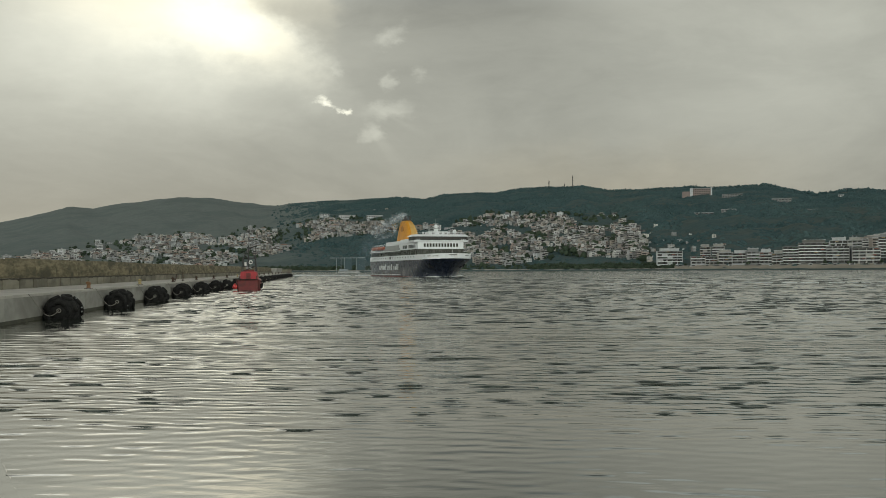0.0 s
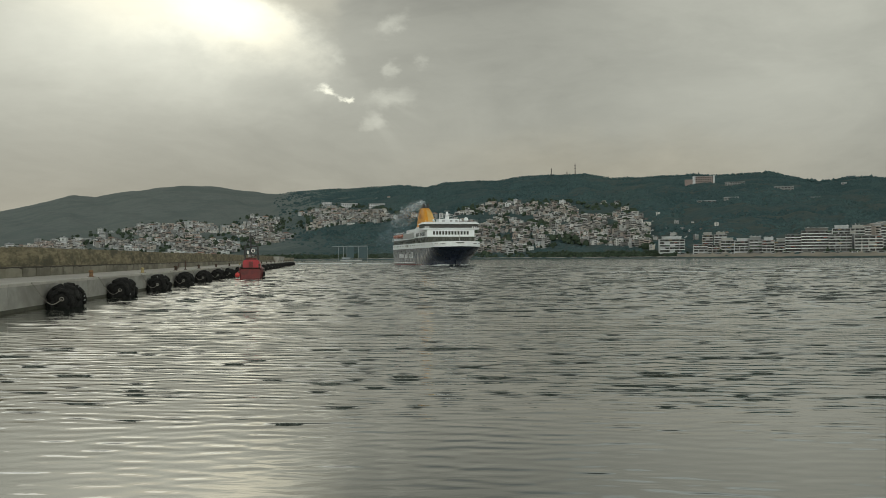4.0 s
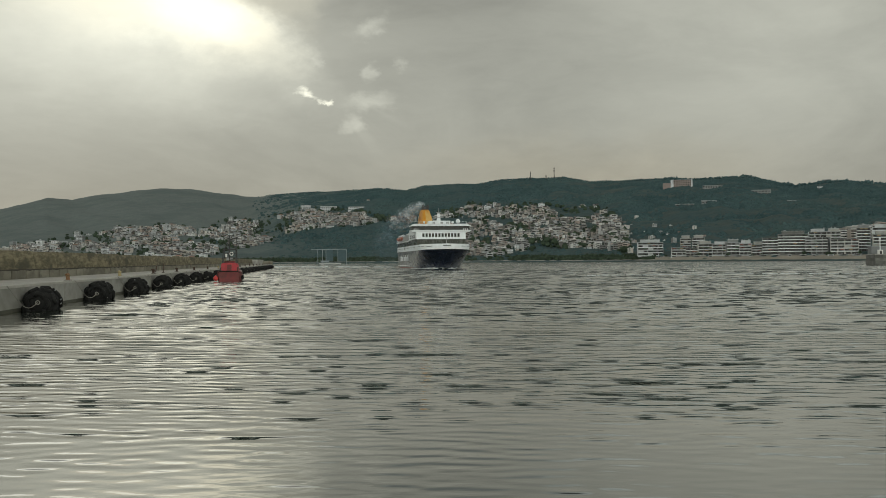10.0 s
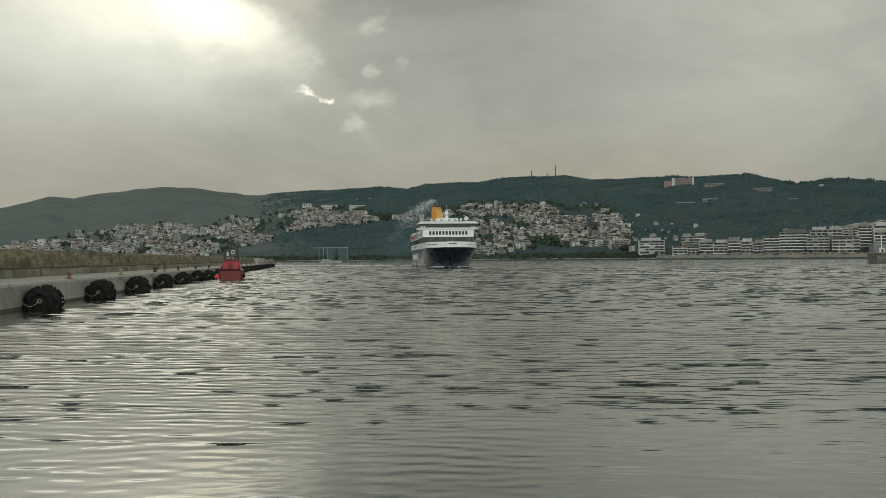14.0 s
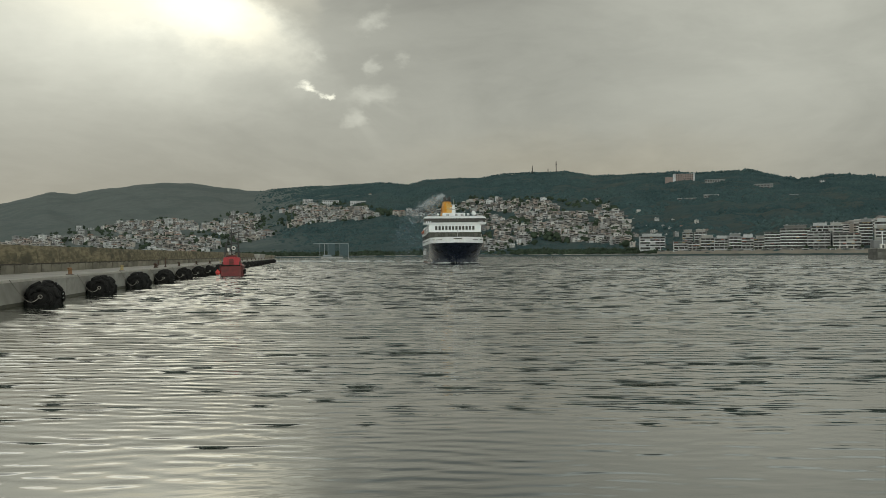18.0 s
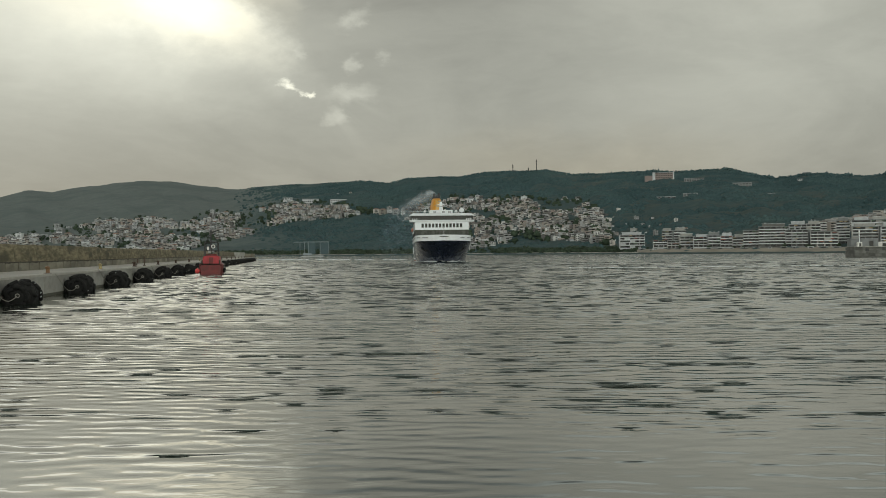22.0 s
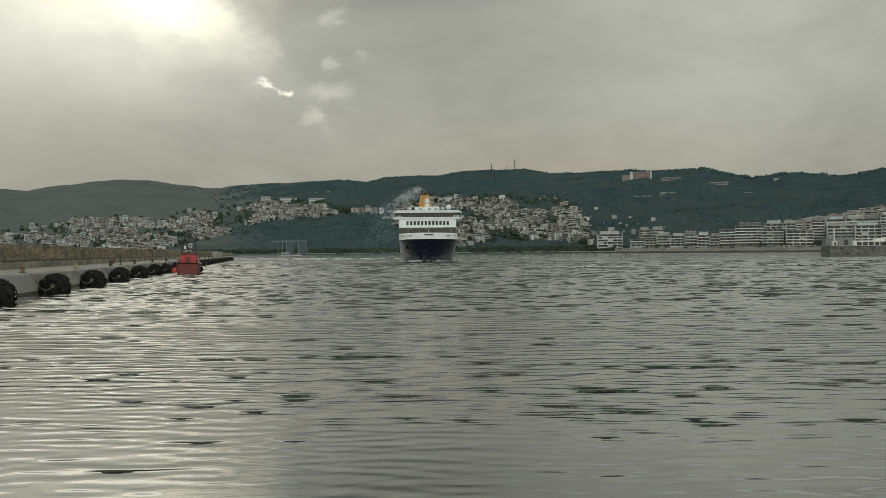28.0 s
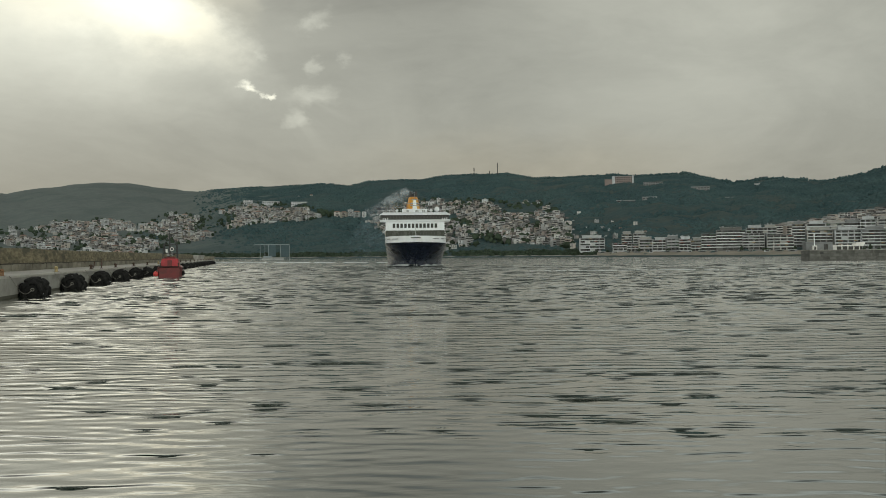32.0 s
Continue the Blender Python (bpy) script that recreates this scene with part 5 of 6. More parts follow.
def build_town():
    g = random.Random(21)
    flats = [make_house("apartment_building", lab, w, d, n, TOWN, roof, c, 30 + i) for i, (w, d, n, roof, c, lab) in enumerate((
        (13, 11, 4, "flat", 2, "rendered block of flats stepping up the slope"), (16, 12, 5, "flat", 2, "tall rendered block of flats in the hillside town"),
        (11, 10, 3, "flat", 2, "low rendered flats in the hillside town"), (18, 12, 4, "flat", 3, "broad block of flats with balconies"),
        (10, 10, 3, "tile", 2, "old town house with a tiled hip roof"), (12, 10, 2, "tile", 2, "low town house with a tiled hip roof"),
        (14, 11, 6, "flat", 1, "narrow tall block of flats with balconies"), (9, 9, 3, "flat", 2, "small rendered town house with a flat roof")))]
    pale = [make_house("house", lab, w, d, n, PALE_TOWN, roof, c, 60 + i) for i, (w, d, n, roof, c, lab) in enumerate((
        (15, 12, 3, "flat", 1, "pale rendered house on the western slope"), (18, 13, 4, "flat", 1, "pale block of flats on the western slope"),
        (13, 12, 3, "tile", 1, "pale house with a tiled roof on the western slope"), (22, 14, 3, "flat", 2, "wide pale building on the western slope"),
        (14, 12, 6, "flat", 1, "pale tower block on the western slope")))]
    used = set()

    def put(protos, az, el, group, jitter=34, lo=0.42, hi=0.86, pick=None):
        x, y, z, k = on_slope(az, el)
        b = protos[pick if pick is not None else g.randrange(len(protos))]
        m = settle_house(b, x, y, z - 1.0, -az + g.uniform(-jitter, jitter), g.uniform(lo, hi))
        if b.name in used:
            copy_thing(b, m)
        else:
            used.add(b.name)
            b.matrix_basis = m
            b["group"] = group

    def fill(protos, az0, az1, count, group, thin=0.0, apart=0.30, top=0.0, foot=0.0):
        """Scatter houses between the foot and the top of the built-up slope."""
        done = []
        tries = 0
        while len(done) < count and tries < count * 30:
            tries += 1
            az = g.uniform(az0, az1)
            hi = float(np.interp(az, [p[0] for p in TOWN_TOP], [p[1] for p in TOWN_TOP])) - 0.20 - top
            lo = float(np.interp(az, [p[0] for p in TOWN_FOOT], [p[1] for p in TOWN_FOOT])) + 0.02 + foot
            if hi <= lo:
                continue
            el = g.uniform(lo, hi)
            if noise.noise(Vector((az * 0.55, el * 1.6, 3.3))) < thin:
                continue
            if any(abs(az - a) < apart and abs(el - e) < apart * 0.62 for a, e in done):
                continue
            done.append((az, el))
        for az, el in sorted(done, key=lambda q: -q[1]):
            put(protos, az, el, group, lo=0.6 if protos is pale else 0.42, hi=1.08 if protos is pale else 0.86)

    fill(flats, -0.6, 10.9, 218, "flats of the hillside town", -0.32, 0.27)
    fill(pale, -27.5, -14.2, 140, "houses of the western town", -0.16, 0.33)
    fill(pale, -14.0, -3.0, 90, "houses of the western town", -0.04, 0.30)
    fill(pale, -3.0, -0.5, 8, "houses of the western town", -0.4, 0.35)
    # scattered houses over the eastern slope
    for az, el in ((10.9, 1.85), (11.6, 1.5), (12.2, 1.75), (12.9, 1.35), (13.1, 1.8), (13.8, 1.1), (14.4, 1.6), (11.2, 2.3), (11.0, 0.9), (11.4, 0.7), (11.3, 1.2), (12.0, 1.1), (12.7, 0.95), (13.3, 0.9), (10.9, 0.6), (13.6, 1.45), (12.5, 1.45), (14.9, 1.2), (-5.0, 3.4), (-4.3, 3.45)):
        put(flats if az > 0 else pale, az, el, "scattered hillside houses", lo=0.45, hi=0.7)
    # the rest of the town, too small to tell apart: one fabric of low roofs
    geo, panes = Geo(), Geo()
    r2 = random.Random(77)
    for i in range(5600):
        az = r2.choice((r2.uniform(21.5, 30.5), r2.uniform(-0.4, 10.6), r2.uniform(-0.4, 10.6), r2.uniform(-27, -14.4), r2.uniform(-27, -14.4), r2.uniform(-27, -13.0), r2.uniform(-13.5, -3.2), r2.uniform(-13.5, -3.2)))
        hi = float(np.interp(az, [p[0] for p in TOWN_TOP], [p[1] for p in TOWN_TOP])) - 0.22
        lo = float(np.interp(az, [p[0] for p in TOWN_FOOT], [p[1] for p in TOWN_FOOT])) + 0.05
        east = az > 20
        el = r2.uniform(0.9 if east else lo, max(lo, hi))
        if noise.noise(Vector((az * 0.55, el * 1.6, 3.3))) < (-0.3 if az > -1 else -0.10):
            continue
        x, y, z, k = on_slope(az, el)
        w, d, n = (r2.uniform(6, 13), r2.uniform(7, 10), r2.choice((2, 3, 4))) if east else (r2.uniform(4, 10), r2.uniform(6, 9), r2.choice((1, 2, 2, 3)))
        m = pose(x, y, z - 0.5, 0, 0, -az + r2.uniform(-40, 40))
        geo.box(-w / 2, w / 2, 0, d, -6, n * 3.0 + 0.5, m)
        for f in range(n):
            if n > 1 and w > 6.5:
                # a flat dark sheet right across the floor, painting in a loggia's shade
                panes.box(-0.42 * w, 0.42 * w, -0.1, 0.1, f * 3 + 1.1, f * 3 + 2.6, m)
                continue
            for side in (-0.25, 0.25):
                c, mid = r2.uniform(0.06, 0.17) * w, (side + r2.uniform(-0.05, 0.05)) * w
                panes.box(mid - c, mid + c, -0.1, 0.1, f * 3 + 0.8, f * 3 + r2.uniform(2.1, 2.7), m)
    # gardens and street trees between the houses
    c, z3 = [], []
    for i in range(2600):
        az = r2.choice((r2.uniform(-0.4, 10.8), r2.uniform(-0.4, 10.8), r2.uniform(-27, -14.0), r2.uniform(-14, -3.0)))
        hi = float(np.interp(az, [p[0] for p in TOWN_TOP], [p[1] for p in TOWN_TOP]))
        lo = float(np.interp(az, [p[0] for p in TOWN_FOOT], [p[1] for p in TOWN_FOOT]))
        el = r2.uniform(lo, max(lo, hi))
        if noise.noise(Vector((az * 1.1, el * 3.0, 9.1))) < (0.02 if az > -1 else -0.15):
            continue
        x, y, z, k = on_slope(az, el)
        q = r2.uniform(2.4, 5.2)
        c.append((x, y - 7, z + q * 0.5))
        z3.append((q, q * 0.8, q * r2.uniform(0.7, 1.1)))
    thing("town_trees", "dark garden trees standing between the houses", "trees", kind="stuff", data=blob_mesh("town_trees", np.array(c), np.array(z3), GARDEN, seed=23))
    fabric = painted_walls("sheds_and_low_houses", [(0.50, 0.50, 0.49), (0.23, 0.225, 0.215), (0.38, 0.345, 0.31), (0.16, 0.152, 0.145), (0.60, 0.60, 0.59), (0.28, 0.245, 0.22), (0.35, 0.355, 0.355), (0.44, 0.41, 0.37), (0.12, 0.118, 0.115), (0.28, 0.29, 0.295), (0.36, 0.295, 0.265), (0.40, 0.41, 0.415), (0.19, 0.19, 0.19)], joined=True)
    thing("low_houses", "crowd of small houses and sheds filling the town", "houses", kind="stuff", data=geo.mesh("low_houses", fabric))
    thing("small_openings", "dark doors, windows and painted loggia shade of the small houses", "windows", kind="stuff", data=panes.mesh("small_openings", PANE))


AWNINGS = [surface("striped_green_canvas", (0.10, 0.16, 0.11), (0.14, 0.20, 0.14), 2, 0.9), surface("ochre_canvas", (0.36, 0.27, 0.14), (0.42, 0.32, 0.18), 2, 0.9), surface("faded_red_canvas", (0.28, 0.10, 0.08), (0.34, 0.14, 0.11), 2, 0.9)]


def waterfront_block(label, az, r, width, floors, mat, recess=1.6, cols=None, hs=3.05, lift=6.6, penthouse=True, yaw=0.0):
    """A seafront block of flats with a balcony along each floor."""
    d = 14.0
    b = thing("seafront_building", label, "building", pose(r * math.sin(radians(az)), r * math.cos(radians(az)), lift, 0, 0, -az + yaw), "blocks along the seafront")
    h = floors * hs
    cols = cols or max(3, int(width / 5.5))
    part("shell", Geo().box(-width / 2, width / 2, 0, d, -4, h), mat, b)
    part("roof", Geo().box(-width / 2 - 0.4, width / 2 + 0.4, -recess, d + 0.4, h, h + 0.4), FLAT_ROOF, b)
    g = random.Random(int(az * 100))
    if penthouse:
        part("penthouse", Geo().box(-width * 0.38, width * 0.38, 3, d - 2, h + 0.4, h + 3.2), mat, b)
        part("penthouse_roof", Geo().box(-width * 0.40, width * 0.40, 2, d - 1.6, h + 3.2, h + 3.5), SLAB, b)
        for i in range(g.randrange(4)):
            x, q = g.uniform(-width * 0.35, width * 0.35), g.uniform(0.4, 1.2)
            part("water_heater", Geo().box(x - q, x + q, 5, 6.2, h + 3.5, h + 4.1 + 1.2 * g.random()), FLAT_ROOF, b)
    step = width / cols
    pane = box(-step * 0.45, step * 0.45, -0.08, 0.1, 0.0, 2.45).mesh("window", PANE)
    slab = Geo().box(-width / 2, width / 2, -recess, 0.03, -0.16, 0.16).box(-width / 2, width / 2, -recess, -recess + 0.12, 0.16, 0.75).mesh("balcony", SLAB)
    for f in range(floors):
        if f:
            part("balcony", slab, None, b, m=pose(0, 0, f * hs))
        for c in range(cols):
            if g.random() < 0.94:
                part("window", pane, None, b, m=Matrix.Translation((-width / 2 + step * (c + 0.5), 0, f * hs + 0.35)) @ Matrix.Diagonal((g.uniform(0.8, 1.2), 1, 1, 1)))
    for i in range(4):
        x, f = g.uniform(-width * 0.42, width * 0.42), g.randrange(1, floors)
        part("awning", Geo().loft([[(x - 1.6, -0.1, f * hs + 2.7), (x + 1.6, -0.1, f * hs + 2.7), (x + 1.6, 0.0, f * hs + 2.8), (x - 1.6, 0.0, f * hs + 2.8)], [(x - 1.6, -recess - 0.5, f * hs + 1.9), (x + 1.6, -recess - 0.5, f * hs + 1.9), (x + 1.6, -recess - 0.45, f * hs + 2.0), (x - 1.6, -recess - 0.45, f * hs + 2.0)]]), AWNINGS[g.randrange(3)], b)
    for x in (-width / 2, width / 2):
        part("party_wall", Geo().box(x - 0.2, x + 0.2, -recess + 0.05, 0.02, 0, h), mat, b)
    return b


CREAM = surface("cream_render", (0.34, 0.335, 0.31), (0.41, 0.405, 0.38), 0.3, 0.85, stain=(0.149, 0.152, 0.149), stain_scale=0.15)
GREY_RENDER = surface("grey_render", (0.20, 0.208, 0.21), (0.26, 0.27, 0.275), 0.3, 0.85, stain=(0.105, 0.113, 0.114), stain_scale=0.15)
WHITE_RENDER = surface("white_render", (0.47, 0.49, 0.50), (0.56, 0.58, 0.60), 0.3, 0.85, stain=(0.234, 0.248, 0.256), stain_scale=0.15)
GREEN_RENDER = surface("dull_green_render", (0.133, 0.153, 0.149), (0.165, 0.187, 0.184), 0.3, 0.85, stain=(0.095, 0.106, 0.102), stain_scale=0.15)
DARK_RENDER = surface("umber_render", (0.121, 0.120, 0.114), (0.167, 0.165, 0.158), 0.3, 0.85)


def build_seafront():
    for label, az, width, floors, mat, pent in (
            ("white terraced flats with long balconies", 11.95, 30, 5, WHITE_RENDER, True),
            ("low white seafront houses with terraces", 13.55, 18, 3, WHITE_RENDER, False),
            ("low cream seafront building", 14.25, 14, 3, CREAM, False),
            ("cream seafront flats with balconies", 15.0, 16, 4, CREAM, True),
            ("white seafront flats with balconies", 15.75, 16, 4, WHITE_RENDER, True),
            ("pale seafront flats with balconies", 16.5, 14, 4, GREY_RENDER, True),
            ("white seafront flats with roof huts", 17.15, 13, 4, WHITE_RENDER, True),
            ("cream seafront flats with roof huts", 17.8, 13, 4, CREAM, True),
            ("green-grey flats with white balcony bands", 18.45, 16, 6, GREEN_RENDER, False),
            ("dark flats with bright white balcony bands", 19.62, 29, 7, DARK_RENDER, True),
            ("brown-grey flats with deep balconies", 20.85, 22, 6, GREY_RENDER, False),
            ("cream and grey hotel with glazed front", 22.25, 26, 5, CREAM, False),
            ("tall cream flats with balconies", 24.3, 24, 6, CREAM, True),
            ("pale flats with wide balconies", 25.7, 24, 6, WHITE_RENDER, True),
            ("grey flats above the harbour", 27.0, 22, 6, GREY_RENDER, True),
            ("green-grey flats above the harbour", 28.6, 26, 7, GREEN_RENDER, True)):
        vary = math.sin(az * 37.0)
        waterfront_block(label, az, float(along(SHORE, az)) + 62 + 5 * math.cos(az * 23.0), width, floors, mat, hs=3.05 + 0.22 * vary, lift=6.6 + 0.7 * math.cos(az * 51.0), penthouse=pent, yaw=9 * vary)
    # second row, seen over the first
    for label, az, width, floors, mat in (
            ("pale flats behind the seafront", 20.9, 18, 7, WHITE_RENDER), ("rose flats behind the seafront", 21.7, 14, 7, CREAM), ("grey tower flats behind the seafront", 23.2, 13, 8, GREY_RENDER),
            ("white flats behind the seafront", 24.1, 18, 8, WHITE_RENDER), ("cream flats behind the seafront", 25.0, 16, 8, CREAM), ("grey flats behind the seafront", 25.9, 16, 8, GREY_RENDER),
            ("white flats up the slope", 26.7, 15, 9, WHITE_RENDER), ("cream flats up the slope", 27.6, 15, 9, CREAM), ("low flats behind the beach", 14.6, 14, 6, CREAM), ("rose flats behind the beach", 13.9, 12, 6, CREAM)):
        r = float(along(SHORE, az)) + 105
        waterfront_block(label, az, r, width, floors, mat, lift=9.0)
    # kiosks and walls along the beach promenade
    g = random.Random(3)
    KIOSKS = (GREY_RENDER, WHITE_RENDER, GREEN_RENDER)
    for i in range(16):
        az = 12.6 + i * 0.68 + g.uniform(-0.15, 0.15)
        r = float(along(SHORE, az)) + 33
        k = thing("beach_kiosk", "small white kiosk on the beach promenade", "kiosk", pose(r * math.sin(radians(az)), r * math.cos(radians(az)), 4.2, 0, 0, -az), "kiosks along the beach")
        w = g.uniform(3, 9)
        part("shell", box(-w / 2, w / 2, 0, 3.5, -0.8, 2.2), KIOSKS[i % 3], k)
        part("roof", box(-w / 2 - 0.4, w / 2 + 0.4, -0.8, 3.9, 2.2, 2.4), SLAB, k)
        part("hatch", box(-w * 0.3, w * 0.3, -0.05, 0.1, 0.9, 2.0), PANE, k)
    az = np.arange(12.3, 23.4, 0.1)
    for nm, d, z0, z1, mat, lab in (("promenade_wall", 46, 3.5, 5.6, GREY_RENDER, "low pale sea wall along the promenade"),):
        r = along(SHORE, az) + d
        lo = np.stack([r * np.sin(np.radians(az)), r * np.cos(np.radians(az))], -1)
        rings = [[(p[0], p[1], z0), (p[0], p[1], z1), (p[0] * 1.0006, p[1] * 1.0006, z1), (p[0] * 1.0006, p[1] * 1.0006, z0)] for p in lo]
        thing(nm, lab, "wall", kind="structure", data=Geo().loft(rings).mesh(nm, mat))


def build_hill_buildings():
    def block(name, label, az, el, w, h, d, mat, bays, floors, yaw=0):
        x, y, z, k = on_slope(az, el)
        b = thing(name, label, "building", pose(x, y, z - 1, 0, 0, -az + yaw))
        part("shell", Geo().box(-w / 2, w / 2, 0, d, -8, h), mat, b)
        part("roof", Geo().box(-w / 2 - 0.4, w / 2 + 0.4, -0.5, d + 0.4, h, h + 0.6), FLAT_ROOF, b)
        pane = box(-w / bays * 0.3, w / bays * 0.3, -0.1, 0.1, 0, 1.8).mesh("window", PANE)
        for i in range(bays):
            for f in range(floors):
                part("window", pane, None, b, m=pose(-w / 2 + w / bays * (i + 0.5), 0, (f + 0.25) * h / floors))
        return b
    hotel = block("hilltop_hotel", "long rose and white hotel near the hilltop", 13.75, 4.02, 38, 17, 14, HOTEL, 10, 4)
    part("stair_tower", Geo().box(19, 22, -0.6, 12, -6, 20), WHITE_RENDER, hotel, "white stair tower")
    part("white_wing", Geo().box(-25, -19, -0.4, 13, -6, 18), WHITE_RENDER, hotel, "white end wing")
    part("low_wing", Geo().box(-42, -25, -0.2, 12, -6, 11), HOTEL, hotel)
    block("hillside_school", "grey flat building among the pines", 15.4, 3.85, 40, 9, 14, GREY_RENDER, 8, 3)
    block("hillside_terrace", "long white terrace wall on the slope", 14.0, 2.98, 44, 3.5, 8, GREY_RENDER, 5, 1)
    block("hillside_terrace", "long pale terrace building on the slope", 15.2, 3.1, 26, 5, 9, GREY_RENDER, 4, 1)
    block("hillside_villa", "grey building on a cleared slope", 18.0, 3.52, 36, 9, 12, GREY_RENDER, 6, 2)
    block("hillside_villa", "pale villa high on the slope", 21.05, 3.72, 10, 6, 9, WHITE_RENDER, 3, 2)
    block("hilltop_villa", "white house on the ridge", 21.4, 4.0, 18, 9, 10, GREY_RENDER, 4, 2)
    block("hillside_villa", "low pale roof among the trees", 19.6, 3.05, 16, 3, 8, GREY_RENDER, 3, 1)
    block("hillside_school", "long pale school on the western hill", -6.6, 2.9, 44, 13, 14, WHITE_RENDER, 9, 3)
    block("hillside_school", "long pale building on the western hill", -5.0, 2.95, 40, 9, 14, WHITE_RENDER, 9, 2)
    block("hillside_block", "pale block on the western hill", -7.9, 2.95, 26, 14, 14, WHITE_RENDER, 6, 4)
    # aerials on the crest
    for az, h in ((5.15, 22), (6.05, 11), (6.52, 32)):
        x, y, z = (float(v[0]) for v in ground(np.array([az]), np.array([0.985])))
        m = thing("radio_mast", "thin steel radio mast on the ridge", "mast", pose(x, y, z), "masts on the ridge")
        part("shaft", Geo().tube([(0, 0, 0), (0, 0, h)], [1.3, 0.7], 5), SOOT, m)
        for i in range(3):
            part("aerial", Geo().box(-1.6, 1.6, -1, 1, h * (0.55 + 0.13 * i), h * (0.60 + 0.13 * i)), SOOT, m)


GANTRY = surface("pale_blue_steel", (0.20, 0.235, 0.25), (0.26, 0.295, 0.31), 0.4, 0.6)


def build_harbour_frame():
    """Tall posts with a top beam and a blue sheet, on a low barge by the far shore."""
    r, az = 1180.0, -6.52
    f = thing("harbour_gantry", "tall white steel frame with blue panels on a barge", "platform", pose(r * math.sin(radians(az)), r * math.cos(radians(az)), 0, 0, 0, -az))
    part("barge", box(-13, 13, -5, 7, -0.6, 1.4).mesh("barge", STEEL, bevel=0.2), None, f)
    for x in (-14.5, -9, -4.8, 9.2, 19.5):
        part("post", Geo().box(x - 0.26, x + 0.26, -0.3, 0.3, 0 if abs(x) < 12 else -2, 17.6), GANTRY, f)
    part("beam", Geo().box(-22, 19.5, -0.5, 0.5, 17.2, 18.0), GANTRY, f)
    part("panel", box(-5.2, 3.6, 0.2, 0.7, 3.5, 17.2), TEAL, f, "blue-green sheeting")
    part("panel", box(9.6, 19, 0.3, 0.7, 3.0, 16.8), TEAL, f)
    part("cabin", box(-11, -1, -2, 3, 2.0, 4.2), GANTRY, f)


def build_mole():
    """Old stone mole in the east, with a light, a hut and a white yacht behind."""
    m0 = pose(184.8, 419.6, 0, 0, 0, -3.0) @ Matrix.Scale(1.125, 4)
    mole = thing("mole", "old stone harbour mole with weathered courses", "mole", m0, kind="structure")
    part("core", box(0.5, 150, 0.5, 9.5, -2, 3.9), JOINT_AND_SHADE, mole)
    g = random.Random(8)
    z = -0.8
    for c in range(4):
        x = 0.0
        h = (1.15, 1.15, 1.2, 1.2)[c]
        while x < 150:
            w = g.uniform(2.4, 4.4)
            part("stone", box(x + 0.03, min(x + w, 150) - 0.03, 0.0 + 0.06 * c + g.uniform(0, 0.12), 1.2, z + 0.02, z + h - 0.02), MOLE_STONE, mole)
            x += w
        z += h
    for c in range(4):
        part("stone", box(-0.05, 0.9, 0.3, 9.6, -0.8 + 1.15 * c, 0.32 + 1.15 * c), MOLE_STONE, mole)
    part("coping", box(-0.1, 150, -0.1, 10, 3.9, 4.15).mesh("coping", QUAY_FACE, bevel=0.04), None, mole)
    light = thing("harbour_light", "white harbour light post on the mole", "beacon", m0 @ pose(2.9, 3, 4.15))
    part("base", box(-0.8, 0.8, -0.8, 0.8, 0, 1.7).mesh("base", CONTAINER, bevel=0.06), None, light)
    part("pole", Geo().lathe([(0.17, 1.7), (0.13, 5.6), (0.24, 5.7), (0.24, 6.2), (0.05, 6.5)], 10), WHITE, light)
    part("door", box(-0.4, 0.4, -0.85, -0.75, 0.05, 1.3), PANE, light)
    hut = thing("harbour_store", "grey concrete store on the mole", "building", m0 @ pose(0.5, 5.2, 4.15))
    part("shell", box(0, 10.5, 0, 4, 0, 2.9).mesh("walls", GREY_RENDER, bevel=0.05), None, hut)
    part("roof", box(-0.2, 10.7, -0.2, 4.2, 2.9, 3.1), FLAT_ROOF, hut)
    part("door", box(7, 8.6, -0.06, 0.1, 0, 2.2), PANE, hut)
    plate = thing("sign_plate", "small dark plate on the mole wall", "sign", m0 @ pose(4.6, -0.08, 2.9))
    part("board", box(-0.6, 0.6, -0.04, 0.02, -0.5, 0.5), SOOT, plate)
    yacht = thing("motor_yacht", "white motor yacht moored behind the mole", "boat", m0 @ pose(10.6, 13.5, 0))
    part("hull", Geo().loft([[(x, -w, 2.6), (x, -w * 0.8, -0.4), (x, w * 0.8, -0.4), (x, w, 2.6)] for x, w in ((-2, 2.3), (4, 2.7), (14, 2.6), (19, 1.4), (21.5, 0.1))]), WHITE, yacht, smooth=True)
    cab = part("cabin", box(-1.5, 4.6, -2.1, 2.1, 2.6, 5.9).mesh("cabin", CONTAINER, bevel=0.15), None, yacht)
    part("side_window", box(0.2, 2.6, -2.16, -2.05, 4.6, 5.3), GLASS, cab)
    sal = part("saloon", box(4.5, 14.6, -2.0, 2.0, 2.6, 5.5), GLASS, yacht, "dark glazed saloon")
    for x in (6.4, 8.8, 11.2, 13.4):
        part("mullion", box(x, x + 0.35, -2.06, -1.95, 2.6, 5.5), CONTAINER, sal)
    part("roof", box(4.3, 15.4, -2.3, 2.3, 5.5, 6.05).mesh("roof", CONTAINER, bevel=0.15), None, yacht)
    part("helm", Geo().loft([[(12.0, -1.7, 6.05), (15.6, -1.7, 6.05), (15.6, 1.7, 6.05), (12.0, 1.7, 6.05)], [(12.6, -1.5, 7.0), (16.3, -1.5, 7.2), (16.3, 1.5, 7.2), (12.6, 1.5, 7.0)]]), CONTAINER, yacht)
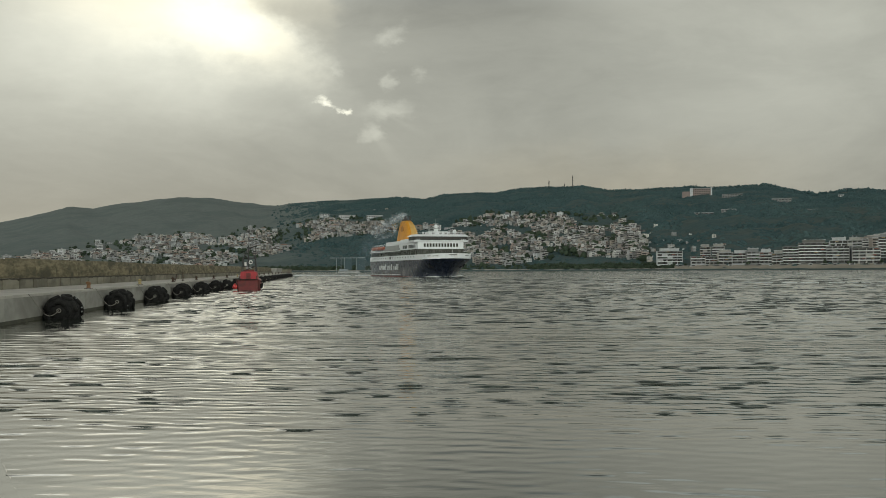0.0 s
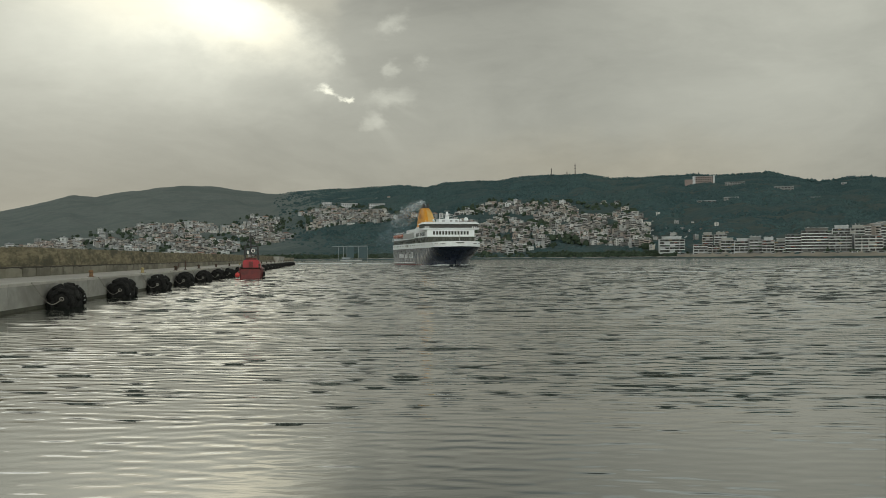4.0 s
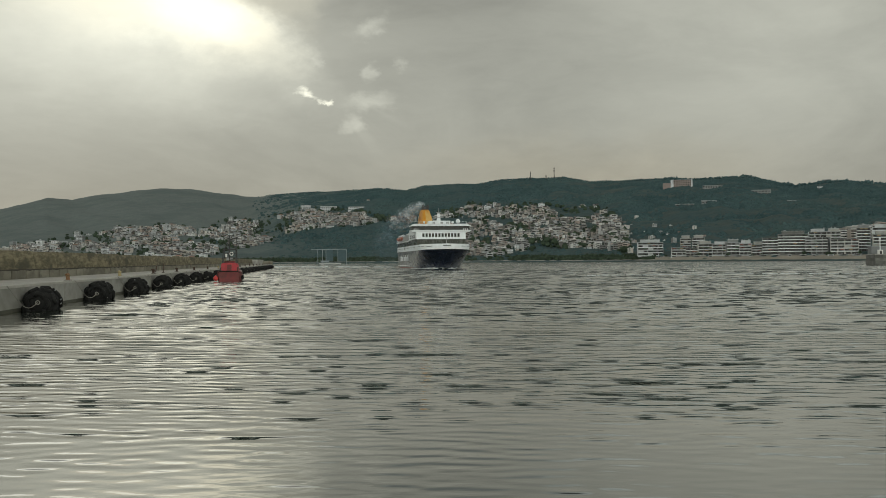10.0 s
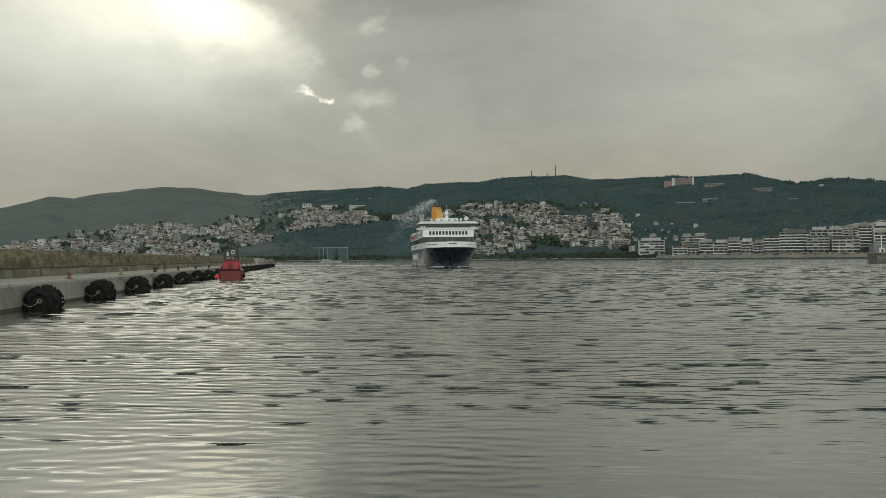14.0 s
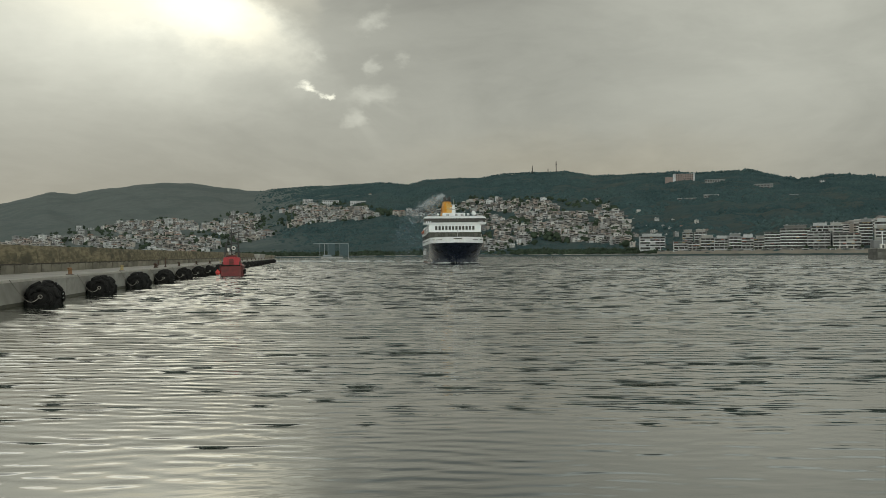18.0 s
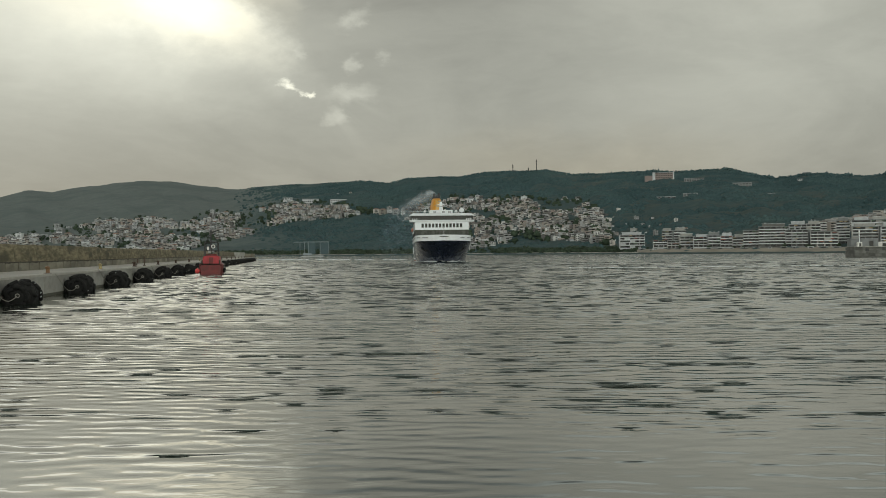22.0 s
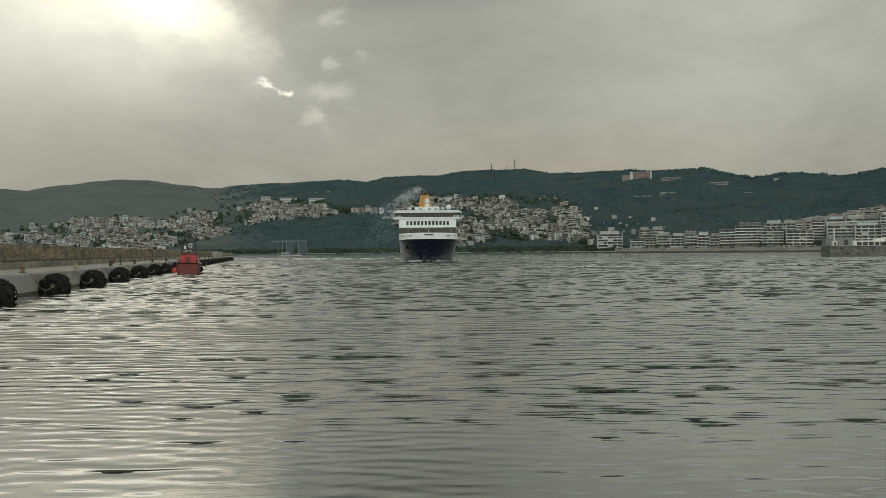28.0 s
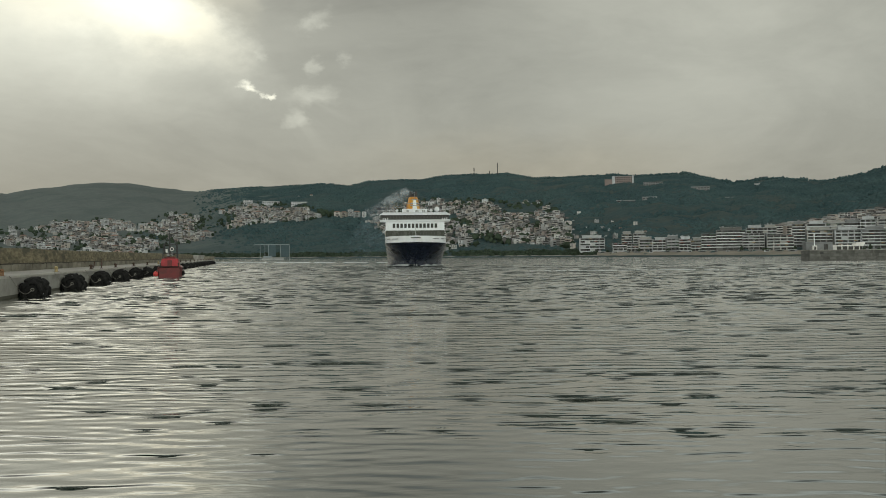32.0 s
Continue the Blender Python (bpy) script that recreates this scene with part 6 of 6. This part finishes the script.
    part("aerial", Geo().tube([(13.8, 0, 7.0), (13.5, 0, 8.8)], 0.08, 5), STEEL, yacht)
    return mole


def build_trees():
    """Single trees along the seafront and in the western town."""
    g = random.Random(31)
    protos = []
    for i in range(4):
        t = thing("tree", "dark evergreen tree with an uneven crown", "tree", pose(0, 0, -50), "trees along the shore")
        h = 5 + i
        tr = Geo().tube([(0, 0, -1), (0.1, 0, h * 0.35), (0.0, 0.1, h * 0.75)], [0.35, 0.26, 0.12], 7)
        part("trunk", tr, BARK, t)
        for j in range(2):
            a = j * 2.6 + i
            part("limb", Geo().tube([(0.05, 0, h * 0.35 + 0.4 * j), (math.cos(a) * 1.2, math.sin(a) * 1.2, h * 0.5 + 0.4 * j), (math.cos(a) * 2, math.sin(a) * 2, h * 0.66 + 0.4 * j)], [0.14, 0.09, 0.04], 5), BARK, t)
        n = 90
        r = np.random.default_rng(40 + i)
        d = r.standard_normal((n, 3))
        d /= np.linalg.norm(d, axis=1)[:, None]
        c = d * (r.uniform(0.45, 1.0, (n, 1))) * [2.6, 2.6, h * 0.36] + [0, 0, h * 0.74]
        s = r.uniform(0.4, 0.85, (n, 1)) * np.ones((1, 3))
        part("crown", blob_mesh("crown", c, s, GARDEN, seed=50 + i), None, t)
        protos.append(t)
    spots = []
    for i in range(46):
        az = g.uniform(3.8, 11.2)
        spots.append((az, float(along(SHORE, az)) + g.uniform(14, 60), g.uniform(0.6, 1.1)))
    for az in (12.8, 14.6, 16.2, 17.5, 18.0, 20.2, 21.4, 21.55, 21.7, 23.0, 23.5, 26.3, 26.5, 26.8, 27.2):
        spots.append((az, float(along(SHORE, az)) + 50, g.uniform(0.7, 1.2)))
    for i in range(26):
        az = g.uniform(-22, -12)
        spots.append((az, float(along(SHORE, az)) + g.uniform(20, 140), g.uniform(1.0, 1.8)))
    for i in range(44):
        az = g.uniform(-11.5, -0.8)
        spots.append((az, float(along(SHORE, az)) + g.uniform(16, 70), g.uniform(0.7, 1.4)))
    for i, (az, r, k) in enumerate(spots):
        s = (r - float(along(SHORE, az))) / (float(along(CREST, az)) - float(along(SHORE, az)))
        x, y, z = (float(v[0]) for v in ground(np.array([az]), np.array([s])))
        m = pose(x, y, z - 0.3, 0, 0, g.uniform(0, 360)) @ Matrix.Diagonal((k, k, k, 1))
        if i < 4:
            protos[i].matrix_basis = m
        else:
            copy_thing(protos[i % 4], m)


build_town()
build_seafront()
build_hill_buildings()
build_harbour_frame()
build_mole()
build_trees()


# ------------------------------------------------------------------ what moves
FERRY_ROWS = [(0, -9.0, 434.8, 17.4), (3, -6.3, 428.8, 13.8), (7, -2.8, 420.5, 9.7), (10.5, -0.3, 412.7, 7.0), (14, 1.9, 404.5, 4.8), (18, 4.2, 394.1, 2.8), (22, 6.6, 382.1, 1.3), (25, 7.9, 372.6, 0.4), (28, 9.0, 362.8, -0.4), (32, 10.3, 349.7, -1.0)]


def motions():
    walk(ferry, [(t, pose(x, y, 0, 0, 0, turn)) for t, x, y, turn in FERRY_ROWS])
    # the plume stays with the funnel and trails downwind
    rows = []
    for t, x, y, turn in FERRY_ROWS:
        f = pose(x, y, 0, 0, 0, turn) @ Vector((0.4, 60, 27.0))
        rows.append((t, pose(*f)))
    walk(plume, rows)
    for ob, k, a, b in puffs:
        keys = []
        for t in range(0, 33, 4):
            d = 0.3 + 17 * min(k, 1) + 20 * max(k - 1, 0) + 0.05 * t
            lift = 2.6 * math.sin(min(1.9, d * 0.36)) - max(0.0, d - 5.3) * 0.62 - 36 * max(k - 1, 0)
            keys.append((t, pose(-d * 0.78 + 0.5 * a, d * 0.45 + b, 0.6 + lift + 0.4 * b, 0, 0, 2 * t * a)))
        walk(ob, keys)
    walk(glint_strips, [(t, pose(0, -0.8 * t, 0.05)) for t in (0, 16, 32)])
    walk(streak, [(t, pose(-0.04 * t, 3.2 - 0.2 * t, 0.2)) for t in (0, 8, 16, 24, 32)])
    walk(sea, [(t, pose(-0.04 * t, 3.2 - 0.2 * t, 0)) for t in (0, 8, 16, 24, 32)])


motions()
